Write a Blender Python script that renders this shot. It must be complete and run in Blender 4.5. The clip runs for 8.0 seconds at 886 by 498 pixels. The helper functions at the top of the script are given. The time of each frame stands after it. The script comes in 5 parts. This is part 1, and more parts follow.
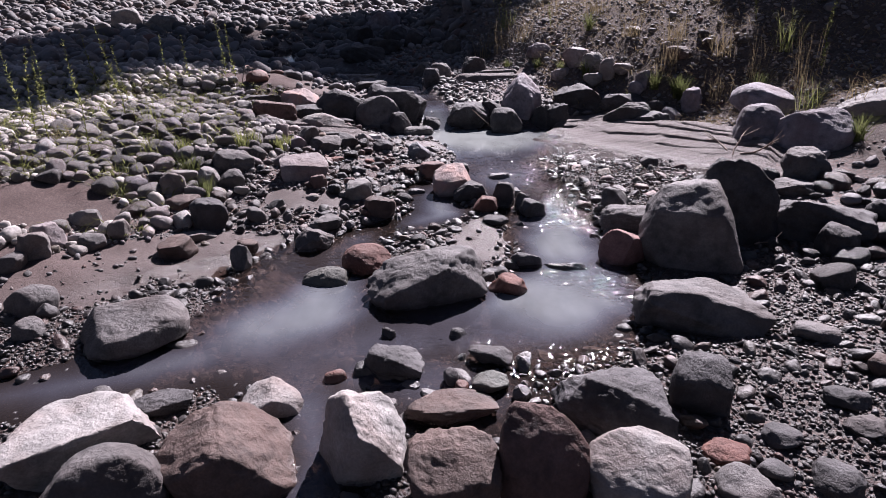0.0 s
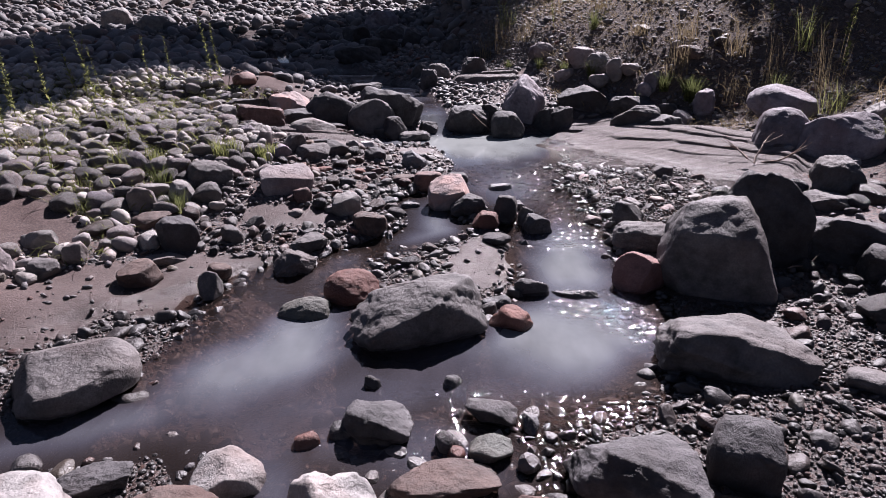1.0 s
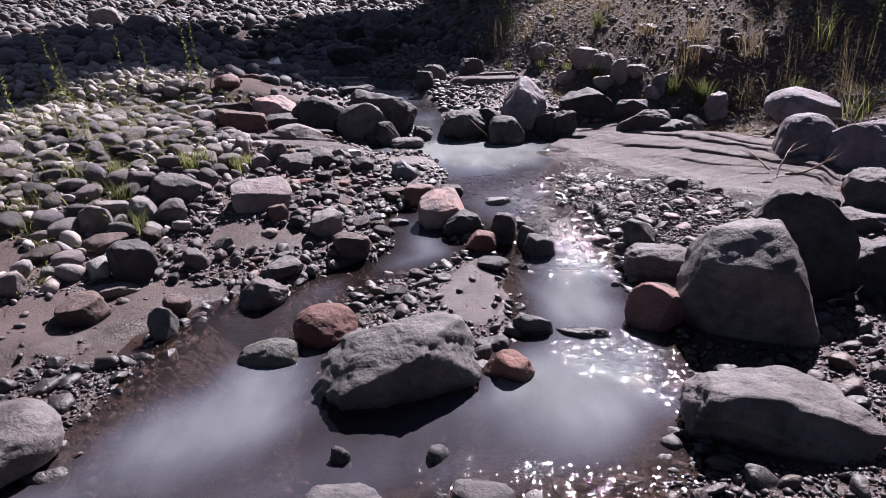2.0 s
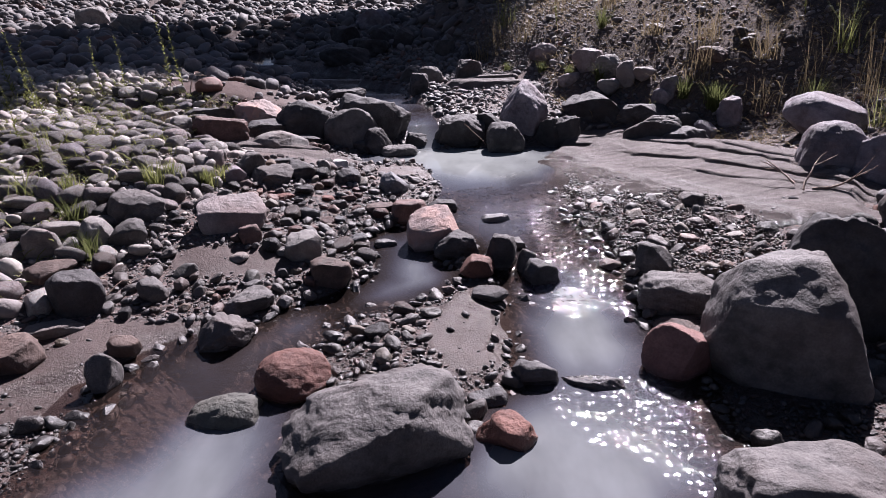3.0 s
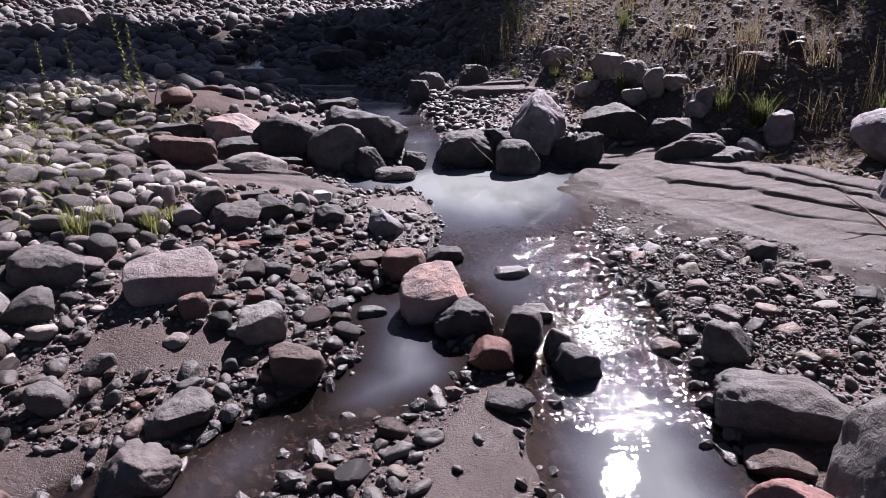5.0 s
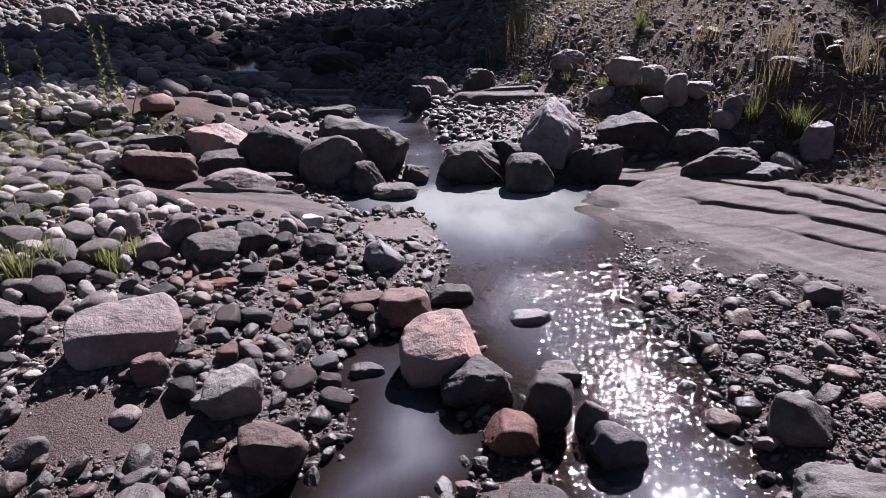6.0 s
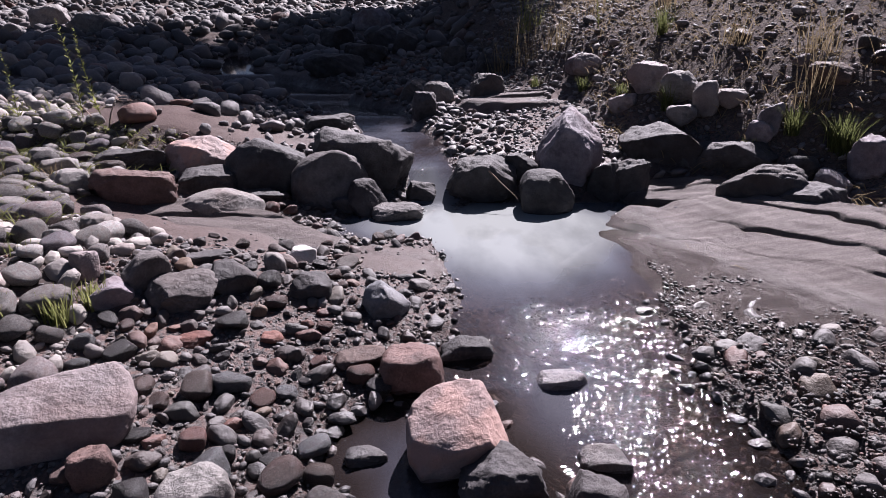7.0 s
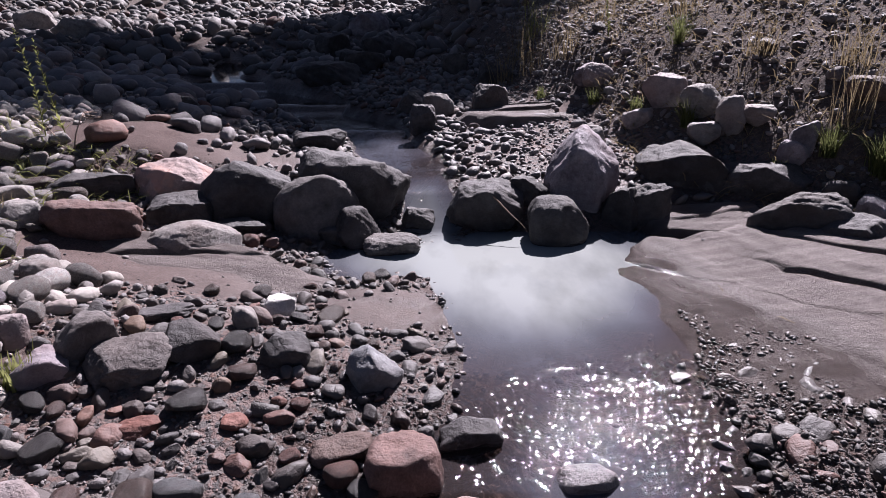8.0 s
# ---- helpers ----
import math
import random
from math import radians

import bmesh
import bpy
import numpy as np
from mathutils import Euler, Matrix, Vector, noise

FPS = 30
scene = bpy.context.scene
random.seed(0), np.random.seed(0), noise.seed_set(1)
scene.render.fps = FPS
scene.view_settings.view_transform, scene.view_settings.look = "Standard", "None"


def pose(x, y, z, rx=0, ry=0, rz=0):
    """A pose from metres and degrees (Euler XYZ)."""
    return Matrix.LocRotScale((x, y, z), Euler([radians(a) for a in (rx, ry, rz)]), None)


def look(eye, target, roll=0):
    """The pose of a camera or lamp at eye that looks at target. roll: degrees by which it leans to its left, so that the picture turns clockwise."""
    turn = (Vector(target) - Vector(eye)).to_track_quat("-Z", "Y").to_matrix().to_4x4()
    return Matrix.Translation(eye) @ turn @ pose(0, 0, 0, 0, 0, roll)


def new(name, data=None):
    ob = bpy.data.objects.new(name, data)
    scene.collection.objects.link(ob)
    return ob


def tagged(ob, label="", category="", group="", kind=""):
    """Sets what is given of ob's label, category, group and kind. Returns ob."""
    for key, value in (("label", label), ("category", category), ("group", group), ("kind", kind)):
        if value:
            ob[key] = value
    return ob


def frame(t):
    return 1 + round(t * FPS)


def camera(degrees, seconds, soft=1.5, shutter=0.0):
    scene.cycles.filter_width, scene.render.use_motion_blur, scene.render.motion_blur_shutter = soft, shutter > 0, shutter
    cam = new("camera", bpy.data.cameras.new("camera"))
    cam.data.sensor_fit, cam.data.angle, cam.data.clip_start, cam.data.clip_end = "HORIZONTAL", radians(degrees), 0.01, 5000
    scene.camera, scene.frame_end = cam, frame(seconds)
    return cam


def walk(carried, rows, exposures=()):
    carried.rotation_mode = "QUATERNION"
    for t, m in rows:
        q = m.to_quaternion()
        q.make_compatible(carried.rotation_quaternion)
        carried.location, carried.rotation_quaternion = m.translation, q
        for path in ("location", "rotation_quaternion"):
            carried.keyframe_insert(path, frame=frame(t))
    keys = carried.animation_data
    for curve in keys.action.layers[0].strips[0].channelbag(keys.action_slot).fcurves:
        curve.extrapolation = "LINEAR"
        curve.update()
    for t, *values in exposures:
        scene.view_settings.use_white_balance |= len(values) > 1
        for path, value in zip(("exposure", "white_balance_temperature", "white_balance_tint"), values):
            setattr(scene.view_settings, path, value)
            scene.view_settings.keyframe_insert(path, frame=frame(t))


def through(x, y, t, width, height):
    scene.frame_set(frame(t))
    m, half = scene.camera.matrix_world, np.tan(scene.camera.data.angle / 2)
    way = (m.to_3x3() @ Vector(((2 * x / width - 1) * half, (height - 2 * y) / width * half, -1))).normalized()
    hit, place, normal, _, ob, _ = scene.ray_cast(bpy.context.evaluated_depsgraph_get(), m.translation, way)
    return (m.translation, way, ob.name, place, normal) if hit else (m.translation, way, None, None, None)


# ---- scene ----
cam = camera(71.0, 8.0, soft=0.6)
# seconds, x, y, z, pitch, roll, yaw
ROWS = [
    (0, 0.000, -0.065, 1.169, -19.79, 0.03, -0.02),
    (0.5, 0.012, 0.121, 1.163, -19.82, 0.13, -0.02),
    (1, 0.030, 0.309, 1.163, -19.83, 0.21, 0.02),
    (1.5, 0.053, 0.507, 1.159, -19.84, 0.28, 0.05),
    (3, 0.123, 1.072, 1.151, -19.81, 0.30, 0.03),
    (3.5, 0.129, 1.255, 1.157, -19.85, 0.33, 0.04),
    (4, 0.132, 1.447, 1.168, -19.90, 0.34, 0.08),
    (5.5, 0.102, 2.053, 1.186, -19.99, 0.30, 0.19),
    (6, 0.086, 2.273, 1.194, -19.99, 0.22, 0.19),
    (6.5, 0.059, 2.495, 1.201, -20.03, 0.23, 0.24),
    (7, 0.040, 2.704, 1.208, -20.01, 0.20, 0.26),
    (7.5, 0.041, 2.910, 1.224, -19.91, 0.18, 0.31),
    (8, 0.040, 3.116, 1.246, -19.79, 0.17, 0.26),
]
walk(cam, [(t, pose(x, y, z, 90 + pitch, roll, yaw)) for t, x, y, z, pitch, roll, yaw in ROWS],
     [(0, 1.58, 5970, 26.5), (8, 1.58, 5970, 26.5)])

# ---- light: a clear sky and a sun ahead of the camera, a little to its right ----
SUN_UP, SUN_AZ = 45.0, 21.0
world = bpy.data.worlds.new("sky")
scene.world = world
world.use_nodes = True
wn, wl = world.node_tree.nodes, world.node_tree.links
wn.clear()
sky = wn.new("ShaderNodeTexSky")
sky.sky_type, sky.sun_disc = "NISHITA", False
sky.sun_elevation, sky.sun_rotation = radians(SUN_UP), radians(SUN_AZ)
back = wn.new("ShaderNodeBackground")
back.inputs["Strength"].default_value = 0.0145
wo = wn.new("ShaderNodeOutputWorld")
wl.new(sky.outputs["Color"], back.inputs["Color"])
wl.new(back.outputs["Background"], wo.inputs["Surface"])

TO_SUN = Vector((math.sin(radians(SUN_AZ)) * math.cos(radians(SUN_UP)),
                 math.cos(radians(SUN_AZ)) * math.cos(radians(SUN_UP)), math.sin(radians(SUN_UP))))
sun = new("sun", bpy.data.lights.new("sun", "SUN"))
sun.data.energy, sun.data.angle, sun.data.color = 5.0, radians(0.55), (1.0, 0.95, 0.88)
sun.matrix_world = look(TO_SUN * 30, (0, 0, 0))

# ---- materials ----
class Nodes:
    """Small builder for node materials."""

    def __init__(self, name):
        self.mat = bpy.data.materials.new(name)
        self.mat.use_nodes = True
        self.tree = self.mat.node_tree
        self.tree.nodes.clear()
        self.out = self.tree.nodes.new("ShaderNodeOutputMaterial")

    def add(self, kind, **given):
        node = self.tree.nodes.new(kind)
        for key, value in given.items():
            setattr(node, key, value)
        return node

    def link(self, a, b):
        self.tree.links.new(a, b)

    def noise(self, vector, scale, detail=4.0, rough=0.55):
        n = self.add("ShaderNodeTexNoise")
        n.inputs["Scale"].default_value, n.inputs["Detail"].default_value, n.inputs["Roughness"].default_value = scale, detail, rough
        self.link(vector, n.inputs["Vector"])
        return n.outputs["Fac"]

    def ramp(self, value, *stops):
        r = self.add("ShaderNodeValToRGB")
        while len(r.color_ramp.elements) < len(stops):
            r.color_ramp.elements.new(0.5)
        for e, (p, c) in zip(r.color_ramp.elements, stops):
            e.position, e.color = p, (*c, 1) if len(c) == 3 else c
        self.link(value, r.inputs["Fac"])
        return r.outputs["Color"]

    def mix(self, fac, a, b, mode="MIX"):
        m = self.add("ShaderNodeMix", data_type="RGBA", blend_type=mode)
        for socket, value in ((m.inputs[0], fac), (m.inputs[6], a), (m.inputs[7], b)):
            if isinstance(value, (int, float)):
                socket.default_value = value
            elif isinstance(value, tuple):
                socket.default_value = (*value, 1)
            else:
                self.link(value, socket)
        return m.outputs[2]

    def math(self, op, a, b=0.0, clamp=False):
        m = self.add("ShaderNodeMath", operation=op, use_clamp=clamp)
        for socket, value in ((m.inputs[0], a), (m.inputs[1], b)):
            if isinstance(value, (int, float)):
                socket.default_value = value
            else:
                self.link(value, socket)
        return m.outputs[0]

    def attr(self, name):
        a = self.add("ShaderNodeAttribute", attribute_name=name)
        return a.outputs["Fac"]

    def bump(self, height, strength, distance, normal=None):
        b = self.add("ShaderNodeBump")
        b.inputs["Strength"].default_value, b.inputs["Distance"].default_value = strength, distance
        self.link(height, b.inputs["Height"])
        if normal is not None:
            self.link(normal, b.inputs["Normal"])
        return b.outputs["Normal"]

    def surface(self, color, rough, normal=None, specular=0.5):
        p = self.add("ShaderNodeBsdfPrincipled")
        for key, value in (("Base Color", color), ("Roughness", rough), ("Normal", normal), ("Specular IOR Level", specular)):
            if value is None:
                continue
            if isinstance(value, (int, float)):
                p.inputs[key].default_value = value
            elif isinstance(value, tuple):
                p.inputs[key].default_value = (*value, 1)
            else:
                self.link(value, p.inputs[key])
        self.link(p.outputs[0], self.out.inputs["Surface"])
        return p


def rock_material(name, dark, light, vein=None):
    """Weathered stone: broad stains, grain, pits, a wet foot."""
    n = Nodes(name)
    at = n.add("ShaderNodeTexCoord").outputs["Object"]
    info = n.add("ShaderNodeObjectInfo")
    shift = n.add("ShaderNodeVectorMath", operation="ADD")
    spread = n.add("ShaderNodeCombineXYZ")
    for k in range(3):
        n.link(n.math("MULTIPLY", info.outputs["Random"], 17.0 + 9 * k), spread.inputs[k])
    n.link(at, shift.inputs[0])
    n.link(spread.outputs[0], shift.inputs[1])
    v = shift.outputs[0]
    broad, fine, grain = n.noise(v, 8, 6, 0.62), n.noise(v, 26, 5, 0.6), n.noise(v, 120, 3, 0.6)
    tone = n.ramp(n.math("ADD", n.math("MULTIPLY", broad, 0.65), n.math("MULTIPLY", fine, 0.35)), (0.37, tuple(0.72 * k for k in dark)), (0.5, tuple(0.55 * a + 0.45 * b for a, b in zip(dark, light))), (0.64, light))
    stain = n.ramp(n.noise(v, 3.2, 5, 0.6), (0.46, (0, 0, 0)), (0.62, (0.6,) * 3))
    tone = n.mix(stain, tone, tuple(k * f for k, f in zip(dark, (1.15, 0.9, 0.82))))
    tone = n.mix(n.ramp(grain, (0.42, (0.28,) * 3), (0.6, (0, 0, 0))), tone, tuple(c * 0.55 for c in dark))
    if vein:
        tone = n.mix(n.ramp(n.noise(v, 5.5, 3), (0.5, (0, 0, 0)), (0.58, (1, 1, 1))), tone, vein)
    value = n.add("ShaderNodeHueSaturation")
    n.link(n.math("ADD", n.math("MULTIPLY", info.outputs["Random"], 0.35), 0.85), value.inputs["Value"])
    n.link(tone, value.inputs["Color"])
    wet = n.attr("wet")
    color = n.mix(n.math("MULTIPLY", wet, 0.5), value.outputs[0], (0.012, 0.01, 0.01))
    rough = n.math("SUBTRACT", n.math("ADD", n.math("MULTIPLY", fine, 0.2), 0.66), n.math("MULTIPLY", wet, 0.58))
    height = n.math("ADD", n.math("MULTIPLY", fine, 0.9), n.math("MULTIPLY", grain, 0.12))
    normal = n.bump(height, 0.8, 0.008, n.bump(n.noise(v, 12, 7, 0.68), 0.7, 0.035))
    n.surface(color, rough, normal, 0.4)
    return n.mat


ROCK = {
    "grey": rock_material("grey_stone", (0.055, 0.05, 0.05), (0.145, 0.131, 0.128)),
    "dark": rock_material("dark_stone", (0.027, 0.025, 0.026), (0.085, 0.078, 0.081)),
    "pale": rock_material("pale_stone", (0.129, 0.119, 0.114), (0.251, 0.232, 0.219)),
    "chalk": rock_material("chalky_stone", (0.18, 0.168, 0.162), (0.31, 0.292, 0.28)),
    "white": rock_material("whitish_stone", (0.319, 0.304, 0.296), (0.471, 0.456, 0.441)),
    "brown": rock_material("brown_stone", (0.053, 0.035, 0.03), (0.122, 0.084, 0.072)),
    "red": rock_material("red_stone", (0.08, 0.034, 0.027), (0.175, 0.08, 0.062)),
    "rose": rock_material("rose_stone", (0.13, 0.064, 0.056), (0.24, 0.125, 0.11)),
    "redbrown": rock_material("reddish_brown_stone", (0.065, 0.038, 0.034), (0.152, 0.093, 0.082)),
    "pink": rock_material("pink_stone", (0.2, 0.158, 0.152), (0.33, 0.26, 0.25), (0.29, 0.185, 0.16)),
    "pinkgrey": rock_material("pinkish_grey_stone", (0.152, 0.129, 0.129), (0.289, 0.251, 0.251)),
    "mauve": rock_material("mauve_stone", (0.114, 0.1, 0.114), (0.236, 0.213, 0.232)),
    "green": rock_material("greenish_stone", (0.053, 0.055, 0.05), (0.118, 0.118, 0.105)),
    "slate": rock_material("slate_stone", (0.084, 0.087, 0.095), (0.19, 0.19, 0.198)),
}


def pebble_material(name, stops, value=1.0):
    """Loose stones, each of its own tint."""
    n = Nodes(name)
    geo = n.add("ShaderNodeNewGeometry")
    at = n.add("ShaderNodeTexCoord").outputs["Object"]
    tint = n.ramp(geo.outputs["Random Per Island"], *[(p, tuple(value * k for k in c)) for p, c in stops])
    fine, grain = n.noise(at, 45, 4, 0.6), n.noise(at, 230, 2)
    tint = n.mix(n.ramp(fine, (0.35, (0.5,) * 3), (0.65, (0, 0, 0))), tint, n.mix(0.5, tint, (0.03, 0.027, 0.027)))
    wet = n.attr("wet")
    color = n.mix(n.math("MULTIPLY", wet, 0.58), tint, (0.012, 0.01, 0.01))
    rough = n.math("SUBTRACT", n.math("ADD", n.math("MULTIPLY", fine, 0.35), 0.58), n.math("MULTIPLY", wet, 0.28))
    n.surface(color, rough, n.bump(n.math("ADD", fine, n.math("MULTIPLY", grain, 0.25)), 0.85, 0.009))
    return n.mat


GREYS = [(0.0, (0.076, 0.07, 0.073)), (0.25, (0.144, 0.133, 0.135)), (0.5, (0.213, 0.194, 0.19)), (0.68, (0.129, 0.112, 0.12)),
         (0.8, (0.182, 0.144, 0.133)), (0.9, (0.258, 0.239, 0.228)), (0.955, (0.16, 0.068, 0.049)), (1.0, (0.099, 0.076, 0.068))]
PALES = [(0.0, (0.122, 0.109, 0.104)), (0.25, (0.236, 0.213, 0.194)), (0.5, (0.304, 0.277, 0.251)), (0.7, (0.167, 0.15, 0.148)),
         (0.85, (0.266, 0.22, 0.201)), (1.0, (0.365, 0.342, 0.327))]
DAMPS = [(0.0, (0.057, 0.052, 0.053)), (0.18, (0.106, 0.095, 0.095)), (0.34, (0.076, 0.056, 0.051)), (0.5, (0.152, 0.137, 0.133)), (0.62, (0.068, 0.066, 0.061)),
         (0.72, (0.129, 0.065, 0.055)), (0.8, (0.114, 0.104, 0.099)), (0.88, (0.19, 0.08, 0.061)), (0.94, (0.152, 0.114, 0.076)), (1.0, (0.258, 0.236, 0.22))]
MAT_GRAVEL = pebble_material("dark_gravel", GREYS, 0.78)
MAT_NEAR = pebble_material("near_pebbles", DAMPS, 0.52)
MAT_DAMP = pebble_material("damp_pebbles", DAMPS, 0.7)
MAT_COBBLE = pebble_material("pale_cobbles", PALES, 1.12)
MAT_SLOPE = pebble_material("slope_stone", GREYS, 0.9)
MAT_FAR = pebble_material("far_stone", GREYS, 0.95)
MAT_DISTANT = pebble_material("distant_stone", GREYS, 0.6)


def ground_material():
    n = Nodes("mud_and_sand")
    at = n.add("ShaderNodeTexCoord").outputs["Object"]
    broad, mid, fine = n.noise(at, 2.2, 5), n.noise(at, 16, 5, 0.6), n.noise(at, 130, 3, 0.6)
    wet, sand, grit = n.attr("wet"), n.attr("sand"), n.attr("far")
    warp = n.add("ShaderNodeVectorMath", operation="ADD")
    shift = n.add("ShaderNodeTexNoise")
    shift.inputs["Scale"].default_value = 30
    n.link(at, shift.inputs["Vector"])
    small = n.add("ShaderNodeVectorMath", operation="SCALE")
    small.inputs["Scale"].default_value = 0.02
    n.link(shift.outputs["Color"], small.inputs[0])
    n.link(at, warp.inputs[0])
    n.link(small.outputs[0], warp.inputs[1])
    grains = []
    for scale in (75, 190):
        g = n.add("ShaderNodeTexVoronoi")
        g.inputs["Scale"].default_value = scale
        n.link(warp.outputs[0], g.inputs["Vector"])
        grains.append(g)
    mud = n.ramp(n.math("ADD", n.math("MULTIPLY", broad, 0.5), n.math("MULTIPLY", mid, 0.5)),
                 (0.32, (0.085, 0.058, 0.052)), (0.62, (0.17, 0.118, 0.107)))
    bits = n.add("ShaderNodeSeparateColor")
    n.link(grains[0].outputs["Color"], bits.inputs[0])
    chips = n.ramp(bits.outputs[0], (0.0, (0.038, 0.034, 0.035)), (0.5, (0.091, 0.08, 0.078)), (0.85, (0.152, 0.133, 0.125)), (1.0, (0.129, 0.065, 0.049)))
    there = n.ramp(n.math("ADD", n.math("MULTIPLY", bits.outputs[1], 0.6), n.math("MULTIPLY", mid, 0.5)), (0.5, (0, 0, 0)), (0.58, (1, 1, 1)))
    mud = n.mix(there, mud, chips)
    smooth = n.ramp(n.math("ADD", n.math("MULTIPLY", broad, 0.6), n.math("MULTIPLY", fine, 0.4)),
                    (0.35, (0.065, 0.044, 0.04)), (0.65, (0.11, 0.078, 0.071)))
    dry = n.ramp(mid, (0.35, (0.05, 0.038, 0.033)), (0.65, (0.105, 0.083, 0.071)))
    color = n.mix(n.math("MULTIPLY", grit, 0.8), mud, n.mix(0.22, dry, chips))
    color = n.mix(sand, color, smooth)
    color = n.mix(n.ramp(fine, (0.4, (0.4,) * 3), (0.6, (0, 0, 0))), color, (0.023, 0.019, 0.018))
    color = n.mix(n.math("MULTIPLY", wet, 0.55), color, (0.011, 0.007, 0.006))
    rough = n.math("SUBTRACT", n.math("ADD", n.math("MULTIPLY", mid, 0.3), n.math("ADD", n.math("MULTIPLY", grit, 0.25), 0.66)), n.math("MULTIPLY", wet, 0.5), True)
    pebbly = n.math("SUBTRACT", 1.0, n.math("MULTIPLY", sand, 0.93))
    clods = n.ramp(n.noise(at, 24, 4, 0.6), (0.42, (0.1,) * 3), (0.6, (1.0,) * 3))
    cells = n.math("MULTIPLY", n.math("ADD", n.math("MULTIPLY", grains[0].outputs["Distance"], -0.6), n.math("MULTIPLY", grains[1].outputs["Distance"], -0.4)), clods)
    speck = n.noise(at, 330, 2, 0.6)
    height = n.math("ADD", n.math("MULTIPLY", cells, pebbly), n.math("ADD", n.math("MULTIPLY", mid, 0.6), n.math("ADD", n.math("MULTIPLY", fine, 0.4), n.math("MULTIPLY", speck, 0.25))))
    n.surface(color, rough, n.bump(height, 0.9, 0.012), 0.25)
    return n.mat


def slab_material():
    n = Nodes("layered_sandstone")
    at = n.add("ShaderNodeTexCoord").outputs["Object"]
    turn = n.add("ShaderNodeMapping")
    turn.inputs["Rotation"].default_value = (0, 0, radians(28))
    turn.inputs["Scale"].default_value = (1.6, 9.0, 1.0)
    n.link(at, turn.inputs["Vector"])
    streak, broad, fine = n.noise(turn.outputs[0], 2.0, 5), n.noise(at, 4, 4), n.noise(at, 140, 3, 0.6)
    wet = n.attr("wet")
    speck = n.noise(at, 300, 2, 0.6)
    color = n.ramp(n.math("ADD", n.math("MULTIPLY", streak, 0.6), n.math("MULTIPLY", broad, 0.4)),
                   (0.36, (0.075, 0.059, 0.055)), (0.5, (0.135, 0.112, 0.106)), (0.66, (0.2, 0.17, 0.162)))
    color = n.mix(n.ramp(fine, (0.42, (0.45,) * 3), (0.58, (0, 0, 0))), color, (0.061, 0.046, 0.043))
    color = n.mix(n.math("MULTIPLY", wet, 0.6), color, (0.023, 0.016, 0.014))
    rough = n.math("SUBTRACT", n.math("ADD", n.math("MULTIPLY", broad, 0.3), 0.62), n.math("MULTIPLY", wet, 0.6))
    grit = n.math("ADD", fine, n.math("MULTIPLY", speck, 0.6))
    n.surface(color, rough, n.bump(grit, 1.0, 0.014, n.bump(streak, 0.4, 0.02)), 0.3)
    return n.mat


def water_material():
    n = Nodes("stream_water")
    at = n.add("ShaderNodeTexCoord").outputs["Object"]
    milk_sheen, lively = n.attr("milk_sheen"), n.attr("lively")
    flow = n.add("ShaderNodeMapping")
    flow.inputs["Scale"].default_value = (1.0, 0.45, 1.0)
    n.link(at, flow.inputs["Vector"])
    drift = n.noise(flow.outputs[0], 4.5, 4)
    ripple, chop, fret = n.noise(at, 9, 0.5, 0.4), n.noise(at, 30, 0.5, 0.4), n.noise(at, 52, 0.0)
    waves = n.math("ADD", ripple, n.math("ADD", n.math("MULTIPLY", chop, 0.65), n.math("MULTIPLY", fret, 0.3)))
    normal = n.bump(n.math("MULTIPLY", n.math("SUBTRACT", waves, 0.975), lively), 1.0, 0.013)
    cloudy_sheen = n.add("ShaderNodeBsdfDiffuse")
    # milky water, with the blue of reflected sky put into the colour
    n.link(n.ramp(milk_sheen, (0.15, (0.085, 0.064, 0.058)), (0.38, (0.09, 0.086, 0.105)), (0.6, (0.115, 0.121, 0.14)), (0.8, (0.17, 0.18, 0.185)), (1.0, (0.235, 0.25, 0.243))), cloudy_sheen.inputs["Color"])
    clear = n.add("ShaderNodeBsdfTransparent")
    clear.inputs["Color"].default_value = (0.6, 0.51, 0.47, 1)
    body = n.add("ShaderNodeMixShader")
    n.link(n.math("MULTIPLY", milk_sheen, n.math("ADD", n.math("MULTIPLY", drift, 1.2), 0.4), True), body.inputs[0])
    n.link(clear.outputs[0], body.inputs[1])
    n.link(cloudy_sheen.outputs[0], body.inputs[2])
    gloss = n.add("ShaderNodeBsdfGlossy", distribution="BECKMANN")
    gloss.inputs["Roughness"].default_value = 0.08
    n.link(normal, gloss.inputs["Normal"])
    edge = n.add("ShaderNodeFresnel")
    edge.inputs["IOR"].default_value = 1.33
    n.link(normal, edge.inputs["Normal"])
    whole = n.add("ShaderNodeMixShader")
    n.link(edge.outputs[0], whole.inputs[0])
    n.link(body.outputs[0], whole.inputs[1])
    n.link(gloss.outputs[0], whole.inputs[2])
    n.link(whole.outputs[0], n.out.inputs["Surface"])
    return n.mat


